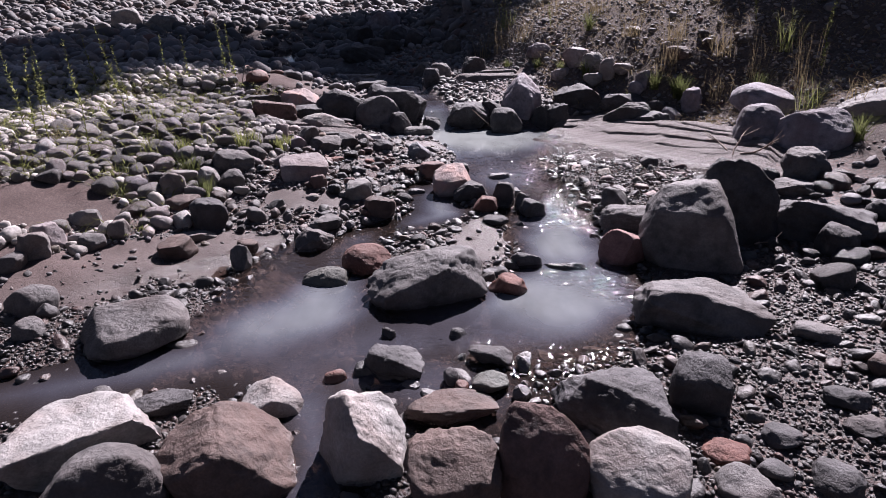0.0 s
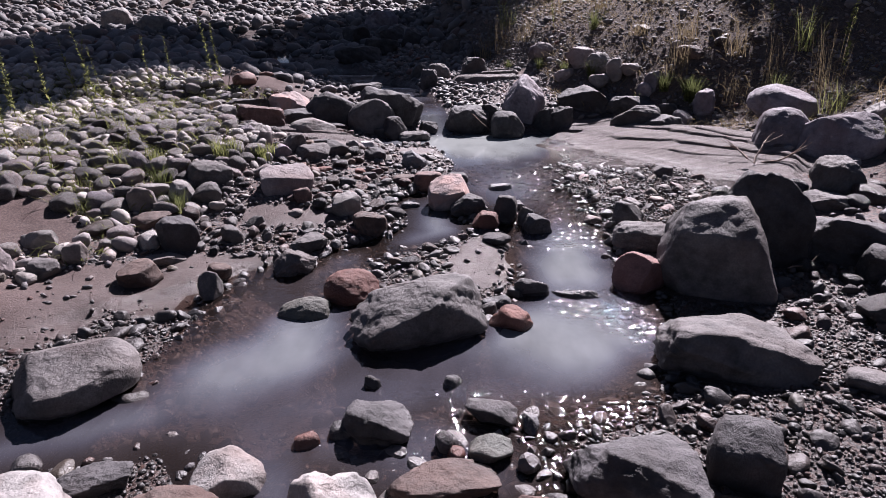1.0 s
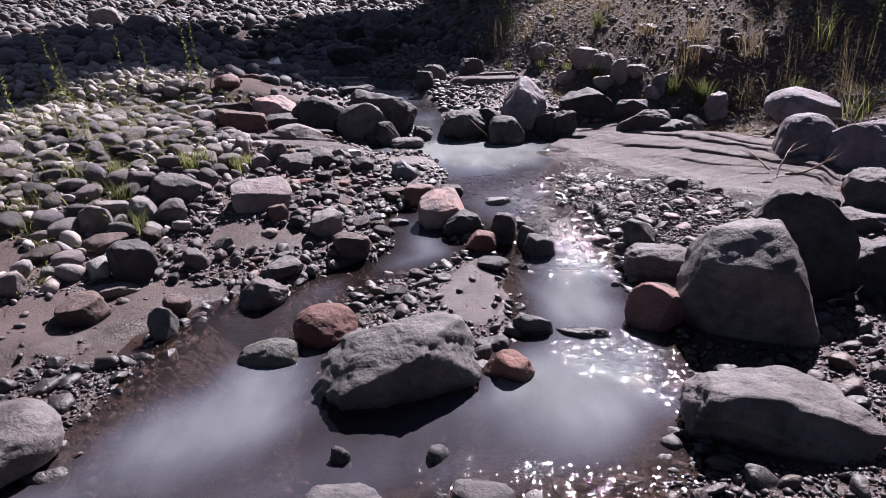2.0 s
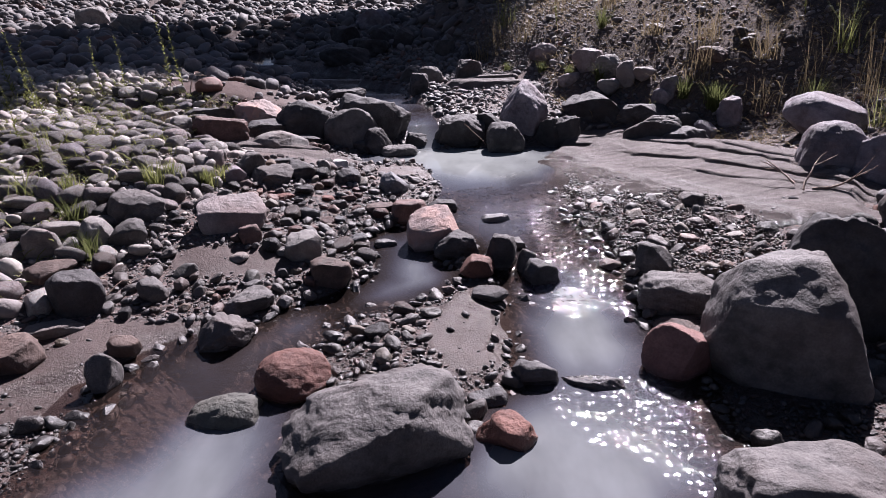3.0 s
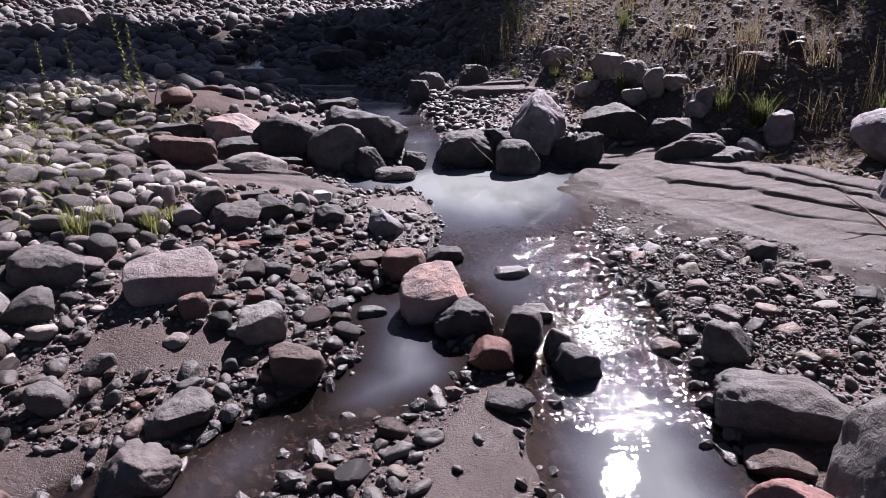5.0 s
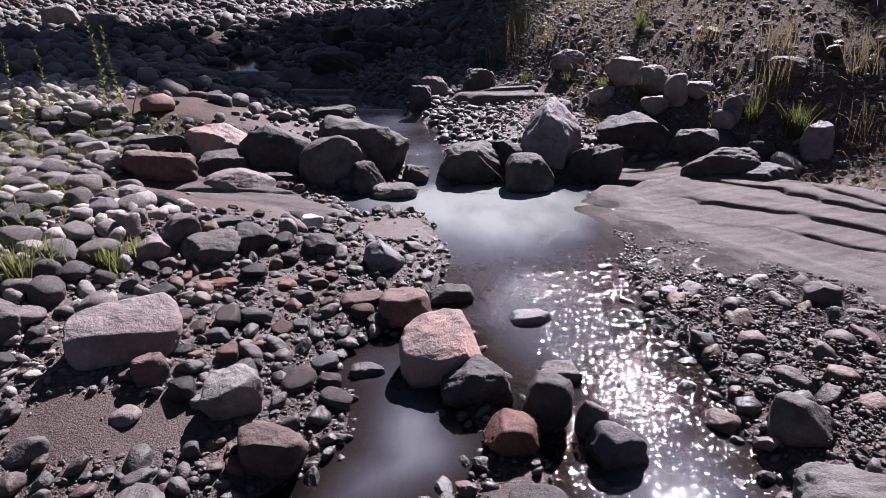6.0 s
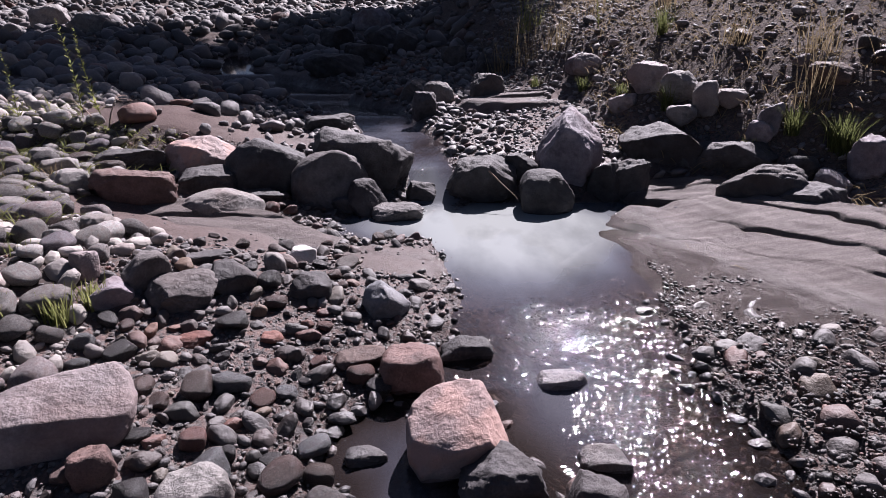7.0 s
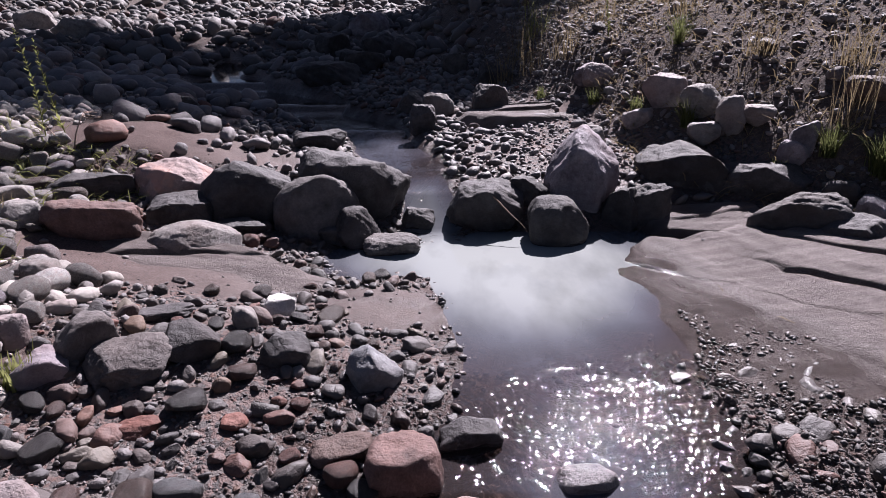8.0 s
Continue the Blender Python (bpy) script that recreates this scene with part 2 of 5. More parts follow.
def leaf_material(name, low, high, through=0.35):
    n = Nodes(name)
    geo = n.add("ShaderNodeNewGeometry")
    at = n.add("ShaderNodeTexCoord").outputs["Object"]
    color = n.mix(n.math("MULTIPLY", n.noise(at, 30, 2), 0.5), n.ramp(geo.outputs["Random Per Island"], (0.0, low), (1.0, high)), low)
    skin = n.add("ShaderNodeBsdfDiffuse")
    glow = n.add("ShaderNodeBsdfTranslucent")
    both = n.add("ShaderNodeMixShader")
    both.inputs[0].default_value = through
    n.link(color, skin.inputs["Color"])
    n.link(color, glow.inputs["Color"])
    n.link(skin.outputs[0], both.inputs[1])
    n.link(glow.outputs[0], both.inputs[2])
    n.link(both.outputs[0], n.out.inputs["Surface"])
    return n.mat


MAT_GROUND, MAT_SLAB, MAT_WATER = ground_material(), slab_material(), water_material()
MAT_GREEN = leaf_material("green_grass", (0.076, 0.091, 0.03), (0.167, 0.175, 0.076), 0.5)
MAT_STRAW = leaf_material("dry_grass", (0.152, 0.118, 0.068), (0.274, 0.22, 0.137), 0.4)
MAT_OLIVE = leaf_material("weed_leaves", (0.122, 0.137, 0.046), (0.258, 0.258, 0.106), 0.6)
MAT_TREE = leaf_material("tree_leaves", (0.035, 0.06, 0.02), (0.08, 0.11, 0.035), 0.2)
MAT_TWIG = rock_material("dead_wood", (0.16, 0.11, 0.085), (0.4, 0.31, 0.25))

# ---- lie of the land: water level, channel, banks ----
def lattice(ix, iy, seed):
    n = (ix * 374761393 + iy * 668265263 + seed * 974634777) & 0x7FFFFFFF
    n = ((n ^ (n >> 13)) * 1274126177) & 0x7FFFFFFF
    return ((n ^ (n >> 16)) & 0xFFFF) / 65535.0 * 2 - 1


def bumps(x, y, size, seed=0):
    """Smooth value noise between -1 and 1, on arrays."""
    u, v = np.asarray(x) / size + 1000.0, np.asarray(y) / size + 1000.0
    iu, iv = np.floor(u).astype(np.int64), np.floor(v).astype(np.int64)
    fu, fv = u - iu, v - iv
    fu, fv = fu * fu * (3 - 2 * fu), fv * fv * (3 - 2 * fv)
    a = lattice(iu, iv, seed) * (1 - fu) + lattice(iu + 1, iv, seed) * fu
    b = lattice(iu, iv + 1, seed) * (1 - fu) + lattice(iu + 1, iv + 1, seed) * fu
    return a * (1 - fv) + b * fv


def step(a, b, v):
    s = np.clip((np.asarray(v) - a) / (b - a), 0, 1)
    return s * s * (3 - 2 * s)


def valley_level(y):
    """The fall of the valley along the stream."""
    return np.interp(y, (-2, 0.9, 1.5, 2, 3.1, 3.6, 4.2, 4.9, 6.45, 6.75, 7.1, 8, 10, 14, 20, 60),
                     (-0.35, -0.2, -0.06, 0, 0, 0.03, 0.09, 0.15, 0.15, 0.30, 0.36, 0.42, 0.55, 0.8, 1.1, 3.0))


def water_level(y):
    """The water lies in flat steps above the weir."""
    high = np.interp(y, (7.0, 7.1, 8.2, 8.35, 9.4, 9.55, 10.9, 11.1, 13, 14, 60), (0.345, 0.362, 0.365, 0.415, 0.42, 0.49, 0.495, 0.58, 0.72, 0.8, 3.0))
    return np.where(np.asarray(y) < 7.0, valley_level(y), high)


REACHES = []


def reach(x0, y0, x1, y1, r0, r1):
    REACHES.append((x0, y0, x1, y1, r0, r1))


# upper pool and its tail
reach(-0.32, 6.0, 1.15, 6.25, 0.27, 0.27)
reach(0.42, 6.0, 0.5, 5.25, 0.5, 0.45)
reach(0.5, 5.25, 0.46, 4.55, 0.42, 0.42)
# riffle and the right-hand branch
reach(0.46, 4.55, 0.58, 4.1, 0.38, 0.36)
reach(0.6, 4.1, 0.72, 3.5, 0.34, 0.29)
reach(0.7, 3.5, 0.64, 2.85, 0.28, 0.34)
reach(0.64, 2.85, 0.4, 2.35, 0.34, 0.42)
reach(0.74, 2.85, 0.74, 2.48, 0.28, 0.24)
# left-hand branch
reach(0.1, 4.55, -0.12, 4.1, 0.14, 0.17)
reach(-0.1, 4.1, 0.0, 3.75, 0.17, 0.2)
reach(0.0, 3.72, -0.42, 3.4, 0.17, 0.13)
reach(-0.42, 3.4, -0.68, 2.95, 0.13, 0.27)
reach(-0.68, 2.95, -0.64, 2.2, 0.32, 0.44)
# lower pool, and the two ways out of it
reach(-0.6, 2.15, 0.35, 2.3, 0.4, 0.4)
reach(-0.2, 1.95, 0.15, 1.75, 0.3, 0.25)
reach(-0.55, 1.95, -0.38, 1.5, 0.25, 0.14)
reach(-0.38, 1.5, -0.42, 0.6, 0.14, 0.16)
reach(-0.9, 1.98, -1.9, 1.62, 0.2, 0.12)
# above the boulder weir
reach(-0.03, 6.4, -0.1, 6.95, 0.16, 0.13)
reach(-0.12, 6.9, -0.3, 7.5, 0.18, 0.26)
reach(-0.3, 7.4, -0.6, 8.5, 0.28, 0.28)
reach(-0.7, 8.4, -1.35, 9.4, 0.36, 0.3)
reach(-1.3, 9.4, -2.7, 10.9, 0.38, 0.5)
reach(-2.7, 10.9, -3.2, 13.0, 0.2, 0.2)


def inside(x, y):
    """How far a place lies inside the channel (negative: outside)."""
    x, y = np.asarray(x, float), np.asarray(y, float)
    best = np.full(np.broadcast(x, y).shape, -99.0)
    for x0, y0, x1, y1, r0, r1 in REACHES:
        dx, dy = x1 - x0, y1 - y0
        s = np.clip(((x - x0) * dx + (y - y0) * dy) / (dx * dx + dy * dy), 0, 1)
        best = np.maximum(best, r0 + (r1 - r0) * s - np.hypot(x - x0 - s * dx, y - y0 - s * dy))
    return best + 0.035 * bumps(x, y, 0.22, 3) + 0.02 * bumps(x, y, 0.09, 4)


def hill_toe(y):
    return np.interp(y, (0, 2, 4, 5.5, 6.3, 7, 8, 9, 14, 20), (2.0, 2.2, 2.5, 2.5, 2.15, 1.7, 1.05, 0.5, -0.6, -1.0))


SLAB_X, SLAB_Y = 1.62, 5.12


def slab_plane(x, y):
    """The lie of the bedrock beside the upper pool."""
    return 0.125 + 0.11 * (np.maximum(x, 0.3) - 0.72) + 0.02 * (y - SLAB_Y) + 0.05 * step(0.7, 1.5, (x - SLAB_X) * 0.88 + (y - SLAB_Y) * 0.47 + 0.9)


def land(x, y, rough=1.0):
    """Height of the ground."""
    x, y = np.asarray(x, float), np.asarray(y, float)
    ins = inside(x, y)
    d = np.maximum(-ins, 0)
    left = np.interp(d, (0, 0.1, 0.4, 0.8, 1.3, 2.2, 4, 9), (0, 0.03, 0.08, 0.15, 0.29, 0.32, 0.3, 0.25))
    right = np.interp(d, (0, 0.1, 0.4, 0.8, 1.3, 2.2, 4, 9), (0, 0.03, 0.06, 0.10, 0.17, 0.25, 0.3, 0.3))
    mid = np.interp(y, (0, 4, 6.5, 9, 14), (0.1, 0.3, 0.3, -0.6, -2.5))
    side = step(-0.25, 0.25, x - mid)
    near = 0.45 + 0.55 * step(2.2, 3.6, y)
    rise = (left * (1 - side) + right * side) * near
    over = np.maximum(x - hill_toe(y), 0)
    hill = 0.31 * over * step(-0.1, 0.9, over) * (0.55 + 0.45 * step(3.5, 6.5, y))
    lip = np.interp(y, (6.3, 6.7, 7.06, 7.56, 8.4, 10, 14), (2.4, 1.98, 1.6, 1.32, 1.12, 0.7, -0.2))
    hill = hill + 0.2 * step(-0.2, 0.35, x - lip) * step(6.0, 6.6, y)
    far = 0.045 * np.maximum(y - 21, 0) + 0.1 * np.maximum(-9 - x, 0)
    shoal = 1 - 0.75 * step(1.2, 0.6, np.hypot((x - 0.12) / 0.5, (y - 1.82) / 0.2)) - 0.5 * step(1.2, 0.6, np.hypot((x + 0.75) / 0.3, (y - 1.72) / 0.15))
    z = valley_level(y) + rise + hill + far - shoal * np.minimum(0.13 + 0.1 * step(6.7, 7.1, y), (0.4 + 0.8 * step(6.7, 7.1, y)) * np.maximum(ins, 0))
    u, v = (x - SLAB_X) * 0.47 - (y - SLAB_Y) * 0.88, (x - SLAB_X) * 0.88 + (y - SLAB_Y) * 0.47
    under = step(1.12, 0.9, np.hypot(u / 1.15, v / 0.72))
    z = z * (1 - under) + (slab_plane(x, y) - 0.028) * under
    z = z + rough * (0.018 * bumps(x, y, 0.5, 1) + 0.008 * bumps(x, y, 0.17, 2)) * (0.4 + 0.6 * step(0, 0.5, d))
    lip = (x + 1.2) * 0.7 - (y - 2.93) * 0.71 + 0.05 * bumps(x, y, 0.3, 13) + 0.02 * bumps(x, y, 0.1, 14)
    z = z - 0.03 * step(-0.02, 0.02, lip) * step(0.45, 0.05, lip) * step(0.75, 0.5, np.hypot((x + 1.2) * 0.71 + (y - 2.93) * 0.7, 0.3))
    return z + rough * step(8, 20, y) * 0.12 * bumps(x, y, 2.5, 5)


def surface(x, y):
    return np.maximum(land(x, y), water_level(y) * 1.0)


# ---- mesh helpers ----
def mesh_of(name, verts, tris, material, smooth=True, **marks):
    """A mesh from arrays of corners and triangles, with a float on each corner for each mark."""
    verts, tris = np.asarray(verts, np.float32), np.asarray(tris, np.int32)
    me = bpy.data.meshes.new(name)
    me.vertices.add(len(verts))
    me.vertices.foreach_set("co", verts.ravel())
    me.loops.add(tris.size)
    me.loops.foreach_set("vertex_index", tris.ravel())
    me.polygons.add(len(tris))
    me.polygons.foreach_set("loop_start", np.arange(0, tris.size, tris.shape[1], dtype=np.int32))
    me.update(calc_edges=True)
    me.polygons.foreach_set("use_smooth", np.full(len(tris), smooth))
    for key, value in marks.items():
        me.attributes.new(key, "FLOAT", "POINT").data.foreach_set("value", np.asarray(value, np.float32))
    me.materials.append(material)
    return me


BALLS = {}


def ball(level):
    if level not in BALLS:
        bm = bmesh.new()
        bmesh.ops.create_icosphere(bm, subdivisions=level, radius=1.0)
        BALLS[level] = (np.array([v.co[:] for v in bm.verts]), np.array([[v.index for v in f.verts] for f in bm.faces]))
        bm.free()
    return BALLS[level]


def rock_form(seed, level, flats=7, square=2.6, lumps=0.08, cuts=()):
    """A stone of unit half-sizes: a squarish ball with flats knocked off it and an uneven skin."""
    rng = np.random.default_rng(seed)
    v, tris = ball(level)
    v = v / (np.abs(v) ** square).sum(1, keepdims=True) ** (1 / square)
    ways = rng.normal(size=(flats, 3))
    ways /= np.linalg.norm(ways, axis=1, keepdims=True)
    planes = [(w, rng.uniform(0.62, 0.94)) for w in ways] + [(np.array(c[:3]) / np.linalg.norm(c[:3]), c[3]) for c in cuts]
    for w, far in planes:
        over = v @ w - far
        v = v - np.outer(np.where(over > 0, over * 0.86, 0), w)
    o = rng.uniform(0, 50, 3)
    p = v + o
    bump = bumps(p[:, 0] + 0.6 * p[:, 2], p[:, 1] - 0.7 * p[:, 2], 0.7, seed) + 0.5 * bumps(p[:, 0] - p[:, 1], p[:, 2] + 0.5 * p[:, 1], 0.33, seed + 1)
    if level >= 4:
        bump = bump + 0.45 * bumps(p[:, 0] + p[:, 2], p[:, 1] + 0.8 * p[:, 2], 0.13, seed + 2) + 0.2 * bumps(p[:, 0] - p[:, 2], p[:, 1] + 0.5 * p[:, 0], 0.06, seed + 3)
        crag = np.abs(bumps(p[:, 0] * 1.1 - p[:, 2], p[:, 1] + 0.9 * p[:, 2], 0.42, seed + 6)) + 0.5 * np.abs(bumps(p[:, 0] + 0.4 * p[:, 2], p[:, 2] - 0.8 * p[:, 1], 0.19, seed + 7))
        bump = bump + 0.9 * np.minimum(crag * 2.5, 1.0) - 0.9
    v = v * (1 + lumps * bump)[:, None]
    low, high = v.min(0), v.max(0)
    return (v - (low + high) / 2) / ((high - low) / 2), tris


TAKEN = []


def stone(name, x, y, z, a, b, c, yaw, kind, seed, label, flats=10, square=2.5, lumps=0.075, cuts=(), tip=0.0, sunk=0.4, smooth=False):
    """A stone with half-sizes a, b, c whose foot stands in the ground or water at height z."""
    level = 5 if a > 0.1 else 4 if a > 0.05 else 3
    rng = np.random.default_rng(seed + 7000)
    if not smooth:
        cuts = tuple(cuts) + ((rng.uniform(-0.2, 0.2), rng.uniform(-0.12, 0.15), 1.0, rng.uniform(0.68, 0.86)),)
        if a > 0.07:
            cuts += ((rng.uniform(-0.3, 0.3), -1.0, rng.uniform(-0.3, -0.05), rng.uniform(0.48, 0.64)),)
    v, tris = rock_form(seed, level, flats, square, lumps * (0.5 if smooth else 1.0), cuts)
    top = z + (1 + sunk) * c
    foot = min(z + (sunk - 1) * c, float(land(x, y)) - 0.012)
    v = v * (1.05 * a, 1.05 * b, 0.515 * (top - foot))
    m = pose(x, y, (top + foot) / 2, 0, tip, yaw + (seed * 37 % 21 - 10))
    turn = np.array(m.to_3x3())
    w = v @ turn.T + np.array(m.translation)
    depth = inside(w[:, 0], w[:, 1])
    wet = step(0.035, 0.0, w[:, 2] - water_level(w[:, 1]) - 0.012 * bumps(w[:, 0], w[:, 1], 0.05, seed)) * step(-0.2, -0.05, depth)
    ob = new(name, mesh_of(name, v, tris, ROCK[kind], wet=wet))
    ob.matrix_world = m
    TAKEN.append((x, y, (a + b) * 0.45))
    return tagged(ob, label, "boulder" if name == "boulder" else "rock", "stones of the stream bed")


# ---- ground and water ----
def spaced(*runs):
    """Rising numbers: (from, to, count) runs laid end to end."""
    return np.unique(np.concatenate([np.linspace(a, b, n) for a, b, n in runs]).round(4))


def grid(xs, ys):
    gx, gy = np.meshgrid(xs, ys)
    n, m = len(xs), len(ys)
    i = (np.arange(m - 1)[:, None] * n + np.arange(n - 1)[None, :]).ravel()
    return gx.ravel(), gy.ravel(), np.stack([i, i + 1, i + n + 1, i + n], 1)


SANDS = []


def sand(x, y, rx, ry, turn=0.0):
    """A patch of bare smooth sand or sandstone, with no loose stones on it."""
    SANDS.append((x, y, rx, ry, math.cos(radians(turn)), math.sin(radians(turn))))


def bare(x, y):
    x, y = np.asarray(x, float), np.asarray(y, float)
    best = np.zeros(np.broadcast(x, y).shape)
    for cx, cy, rx, ry, c, s in SANDS:
        u, v = ((x - cx) * c + (y - cy) * s) / rx, (-(x - cx) * s + (y - cy) * c) / ry
        best = np.maximum(best, step(1.12, 0.85, np.hypot(u, v) + 0.15 * bumps(x, y, 0.2, 8)))
    return best


sand(-1.25, 2.97, 0.75, 0.26, 22)
sand(-1.9, 2.55, 0.6, 0.3, 10)
sand(-2.3, 3.25, 0.5, 0.25, 10)
sand(-0.85, 3.0, 0.2, 0.28, -40)
sand(-1.15, 5.62, 0.62, 0.32, -6)
sand(-0.2, 5.35, 0.26, 0.2, -20)
sand(0.27, 3.32, 0.17, 0.42, -18)
sand(1.85, 5.25, 0.95, 0.5, -62)
sand(1.0, 5.5, 0.2, 0.42, 12)
sand(1.5, 6.35, 0.3, 0.2, 0)
sand(-1.6, 7.0, 0.75, 0.3, 0)
sand(0.6, 8.3, 0.5, 0.25, 0)
sand(-0.85, 3.75, 0.28, 0.12, 10)

def dampness(x, y, z):
    """How wet a place is: near the water, and over the seeping flat on its right."""
    up = z - water_level(y) + 0.04 * bumps(x, y, 0.3, 9) + 0.02 * bumps(x, y, 0.1, 12)
    near = step(-0.9, -0.3, inside(x, y))
    by_water = np.maximum(step(0.1, 0.02, up), 0.42 * step(0.3, 0.12, up)) * near
    seep = step(1.2, 0.8, np.hypot((x - 1.75) / 1.1, (y - 2.3) / 1.35) + 0.15 * bumps(x, y, 0.4, 10)) * step(0.7, 0.5, z)
    return np.maximum(by_water, 0.75 * seep)


xs = spaced((-160, -30, 14), (-30, -8, 45), (-8, -3, 60), (-3, 3, 201), (3, 7, 44), (7, 30, 34), (30, 160, 14))
ys = spaced((-60, -4, 12), (-4, 0.6, 40), (0.6, 7.5, 231), (7.5, 14, 80), (14, 30, 40), (30, 200, 26))
gx, gy, quads = grid(xs, ys)
gz = land(gx, gy)
above = gz - water_level(gy)
soak = dampness(gx, gy, gz)
ground = new("ground", mesh_of("ground", np.stack([gx, gy, gz], 1), quads, MAT_GROUND, wet=soak, sand=bare(gx, gy),
                               far=step(0.2, 0.6, -inside(gx, gy)) * step(0.15, 0.3, above)))
tagged(ground, "brown muddy gravel ground of a stream bed and its banks", "ground", kind="structure")

wx, wy, wq = grid(np.arange(-4, 1.8, 0.03), np.concatenate([np.arange(0.2, 7.6, 0.025), np.arange(7.6, 13.2, 0.05)]))
depth = water_level(wy) - land(wx, wy)
keep = (np.maximum(depth, -0.03) > -0.02) & (inside(wx, wy) > -0.1) & ((wy < 6.44) | (wy > 7.0) | (np.abs(wx + 0.06) < 0.22))
wq = wq[keep[wq].any(1)]
used, wq = np.unique(wq, return_inverse=True)
wx, wy, wq = wx[used], wy[used], wq.reshape(-1, 4)
MURK_SHEENS = []


def murk_sheen(x, y, rx, ry, much):
    MURK_SHEENS.append((x, y, rx, ry, much))


# murk of the pools; the bluish patches also stand in for reflected sky
murk_sheen(0.35, 6.15, 1.05, 0.45, 0.95)
murk_sheen(0.3, 5.75, 0.6, 0.55, 0.9)
murk_sheen(0.3, 5.3, 0.42, 0.6, 0.45)
murk_sheen(-0.33, 2.62, 0.18, 0.18, 0.6)
murk_sheen(-0.5, 2.45, 0.24, 0.17, 0.6)
murk_sheen(-0.72, 2.28, 0.27, 0.16, 0.55)
murk_sheen(-1.0, 2.12, 0.32, 0.16, 0.4)
murk_sheen(-0.5, 3.1, 0.2, 0.25, 0.3)
murk_sheen(0.4, 4.35, 0.3, 0.3, 0.35)
murk_sheen(0.5, 2.5, 0.5, 0.36, 0.68)
murk_sheen(0.68, 3.3, 0.26, 0.5, 0.72)
murk_sheen(0.02, 3.72, 0.28, 0.26, 0.62)
murk_sheen(-0.12, 4.15, 0.18, 0.22, 0.4)
murk_sheen(-0.2, 1.95, 0.8, 0.3, 0.2)
murk_sheen(-0.4, 1.45, 0.2, 0.4, 0.55)
murk_sheen(-1.3, 1.85, 0.6, 0.25, 0.4)
murk_sheen(-0.05, 6.7, 0.2, 0.25, 0.6)
murk_sheen(-0.5, 7.9, 0.5, 0.9, 0.3)
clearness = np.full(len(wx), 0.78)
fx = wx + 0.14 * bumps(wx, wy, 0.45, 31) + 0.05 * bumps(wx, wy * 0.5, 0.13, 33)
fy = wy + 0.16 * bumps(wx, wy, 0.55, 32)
for mx, my, rx, ry, much in MURK_SHEENS:
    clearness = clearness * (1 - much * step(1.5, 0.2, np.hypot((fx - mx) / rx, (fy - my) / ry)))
milk_sheen = (1 - clearness) * np.where(wy < 4.4, 0.3 + 0.7 * step(0.0, 0.26, inside(wx, wy)), 1.0)
STIRS = []


def stir(x, y, rx, ry, much):
    """Where the water breaks into ripples."""
    STIRS.append((x, y, rx, ry, much))


stir(0.78, 3.95, 0.42, 0.5, 1.0)
stir(0.9, 3.45, 0.2, 0.3, 1.0)
stir(0.88, 2.68, 0.27, 0.3, 1.0)
stir(0.6, 4.55, 0.5, 0.24, 1.0)
stir(0.75, 4.85, 0.22, 0.2, 0.8)
stir(0.3, 4.75, 0.2, 0.15, 0.7)
stir(0.05, 1.8, 0.5, 0.22, 1.0)
stir(0.45, 1.95, 0.35, 0.2, 0.8)
stir(-0.42, 1.55, 0.25, 0.35, 1.0)
stir(-0.75, 2.75, 0.3, 0.35, 0.6)
stir(-0.42, 3.4, 0.2, 0.25, 0.8)
stir(0.1, 4.6, 0.2, 0.2, 0.8)
stir(-0.05, 6.8, 0.25, 0.4, 0.9)
stir(-0.7, 8.6, 0.8, 1.5, 0.5)
lively = np.full(len(wx), 0.025)
for mx, my, rx, ry, much in STIRS:
    lively = np.maximum(lively, much * step(1.2, 0.88, np.hypot((fx - mx) / rx, (fy - my) / ry)))
water = new("water", mesh_of("water", np.stack([wx, wy, water_level(wy) + 0.004 * bumps(wx, wy, 0.11, 6) * lively], 1), wq, MAT_WATER, milk_sheen=milk_sheen, lively=lively))
tagged(water, "shallow milky stream water with painted bluish sky sheen, running between stones", "water", kind="structure")


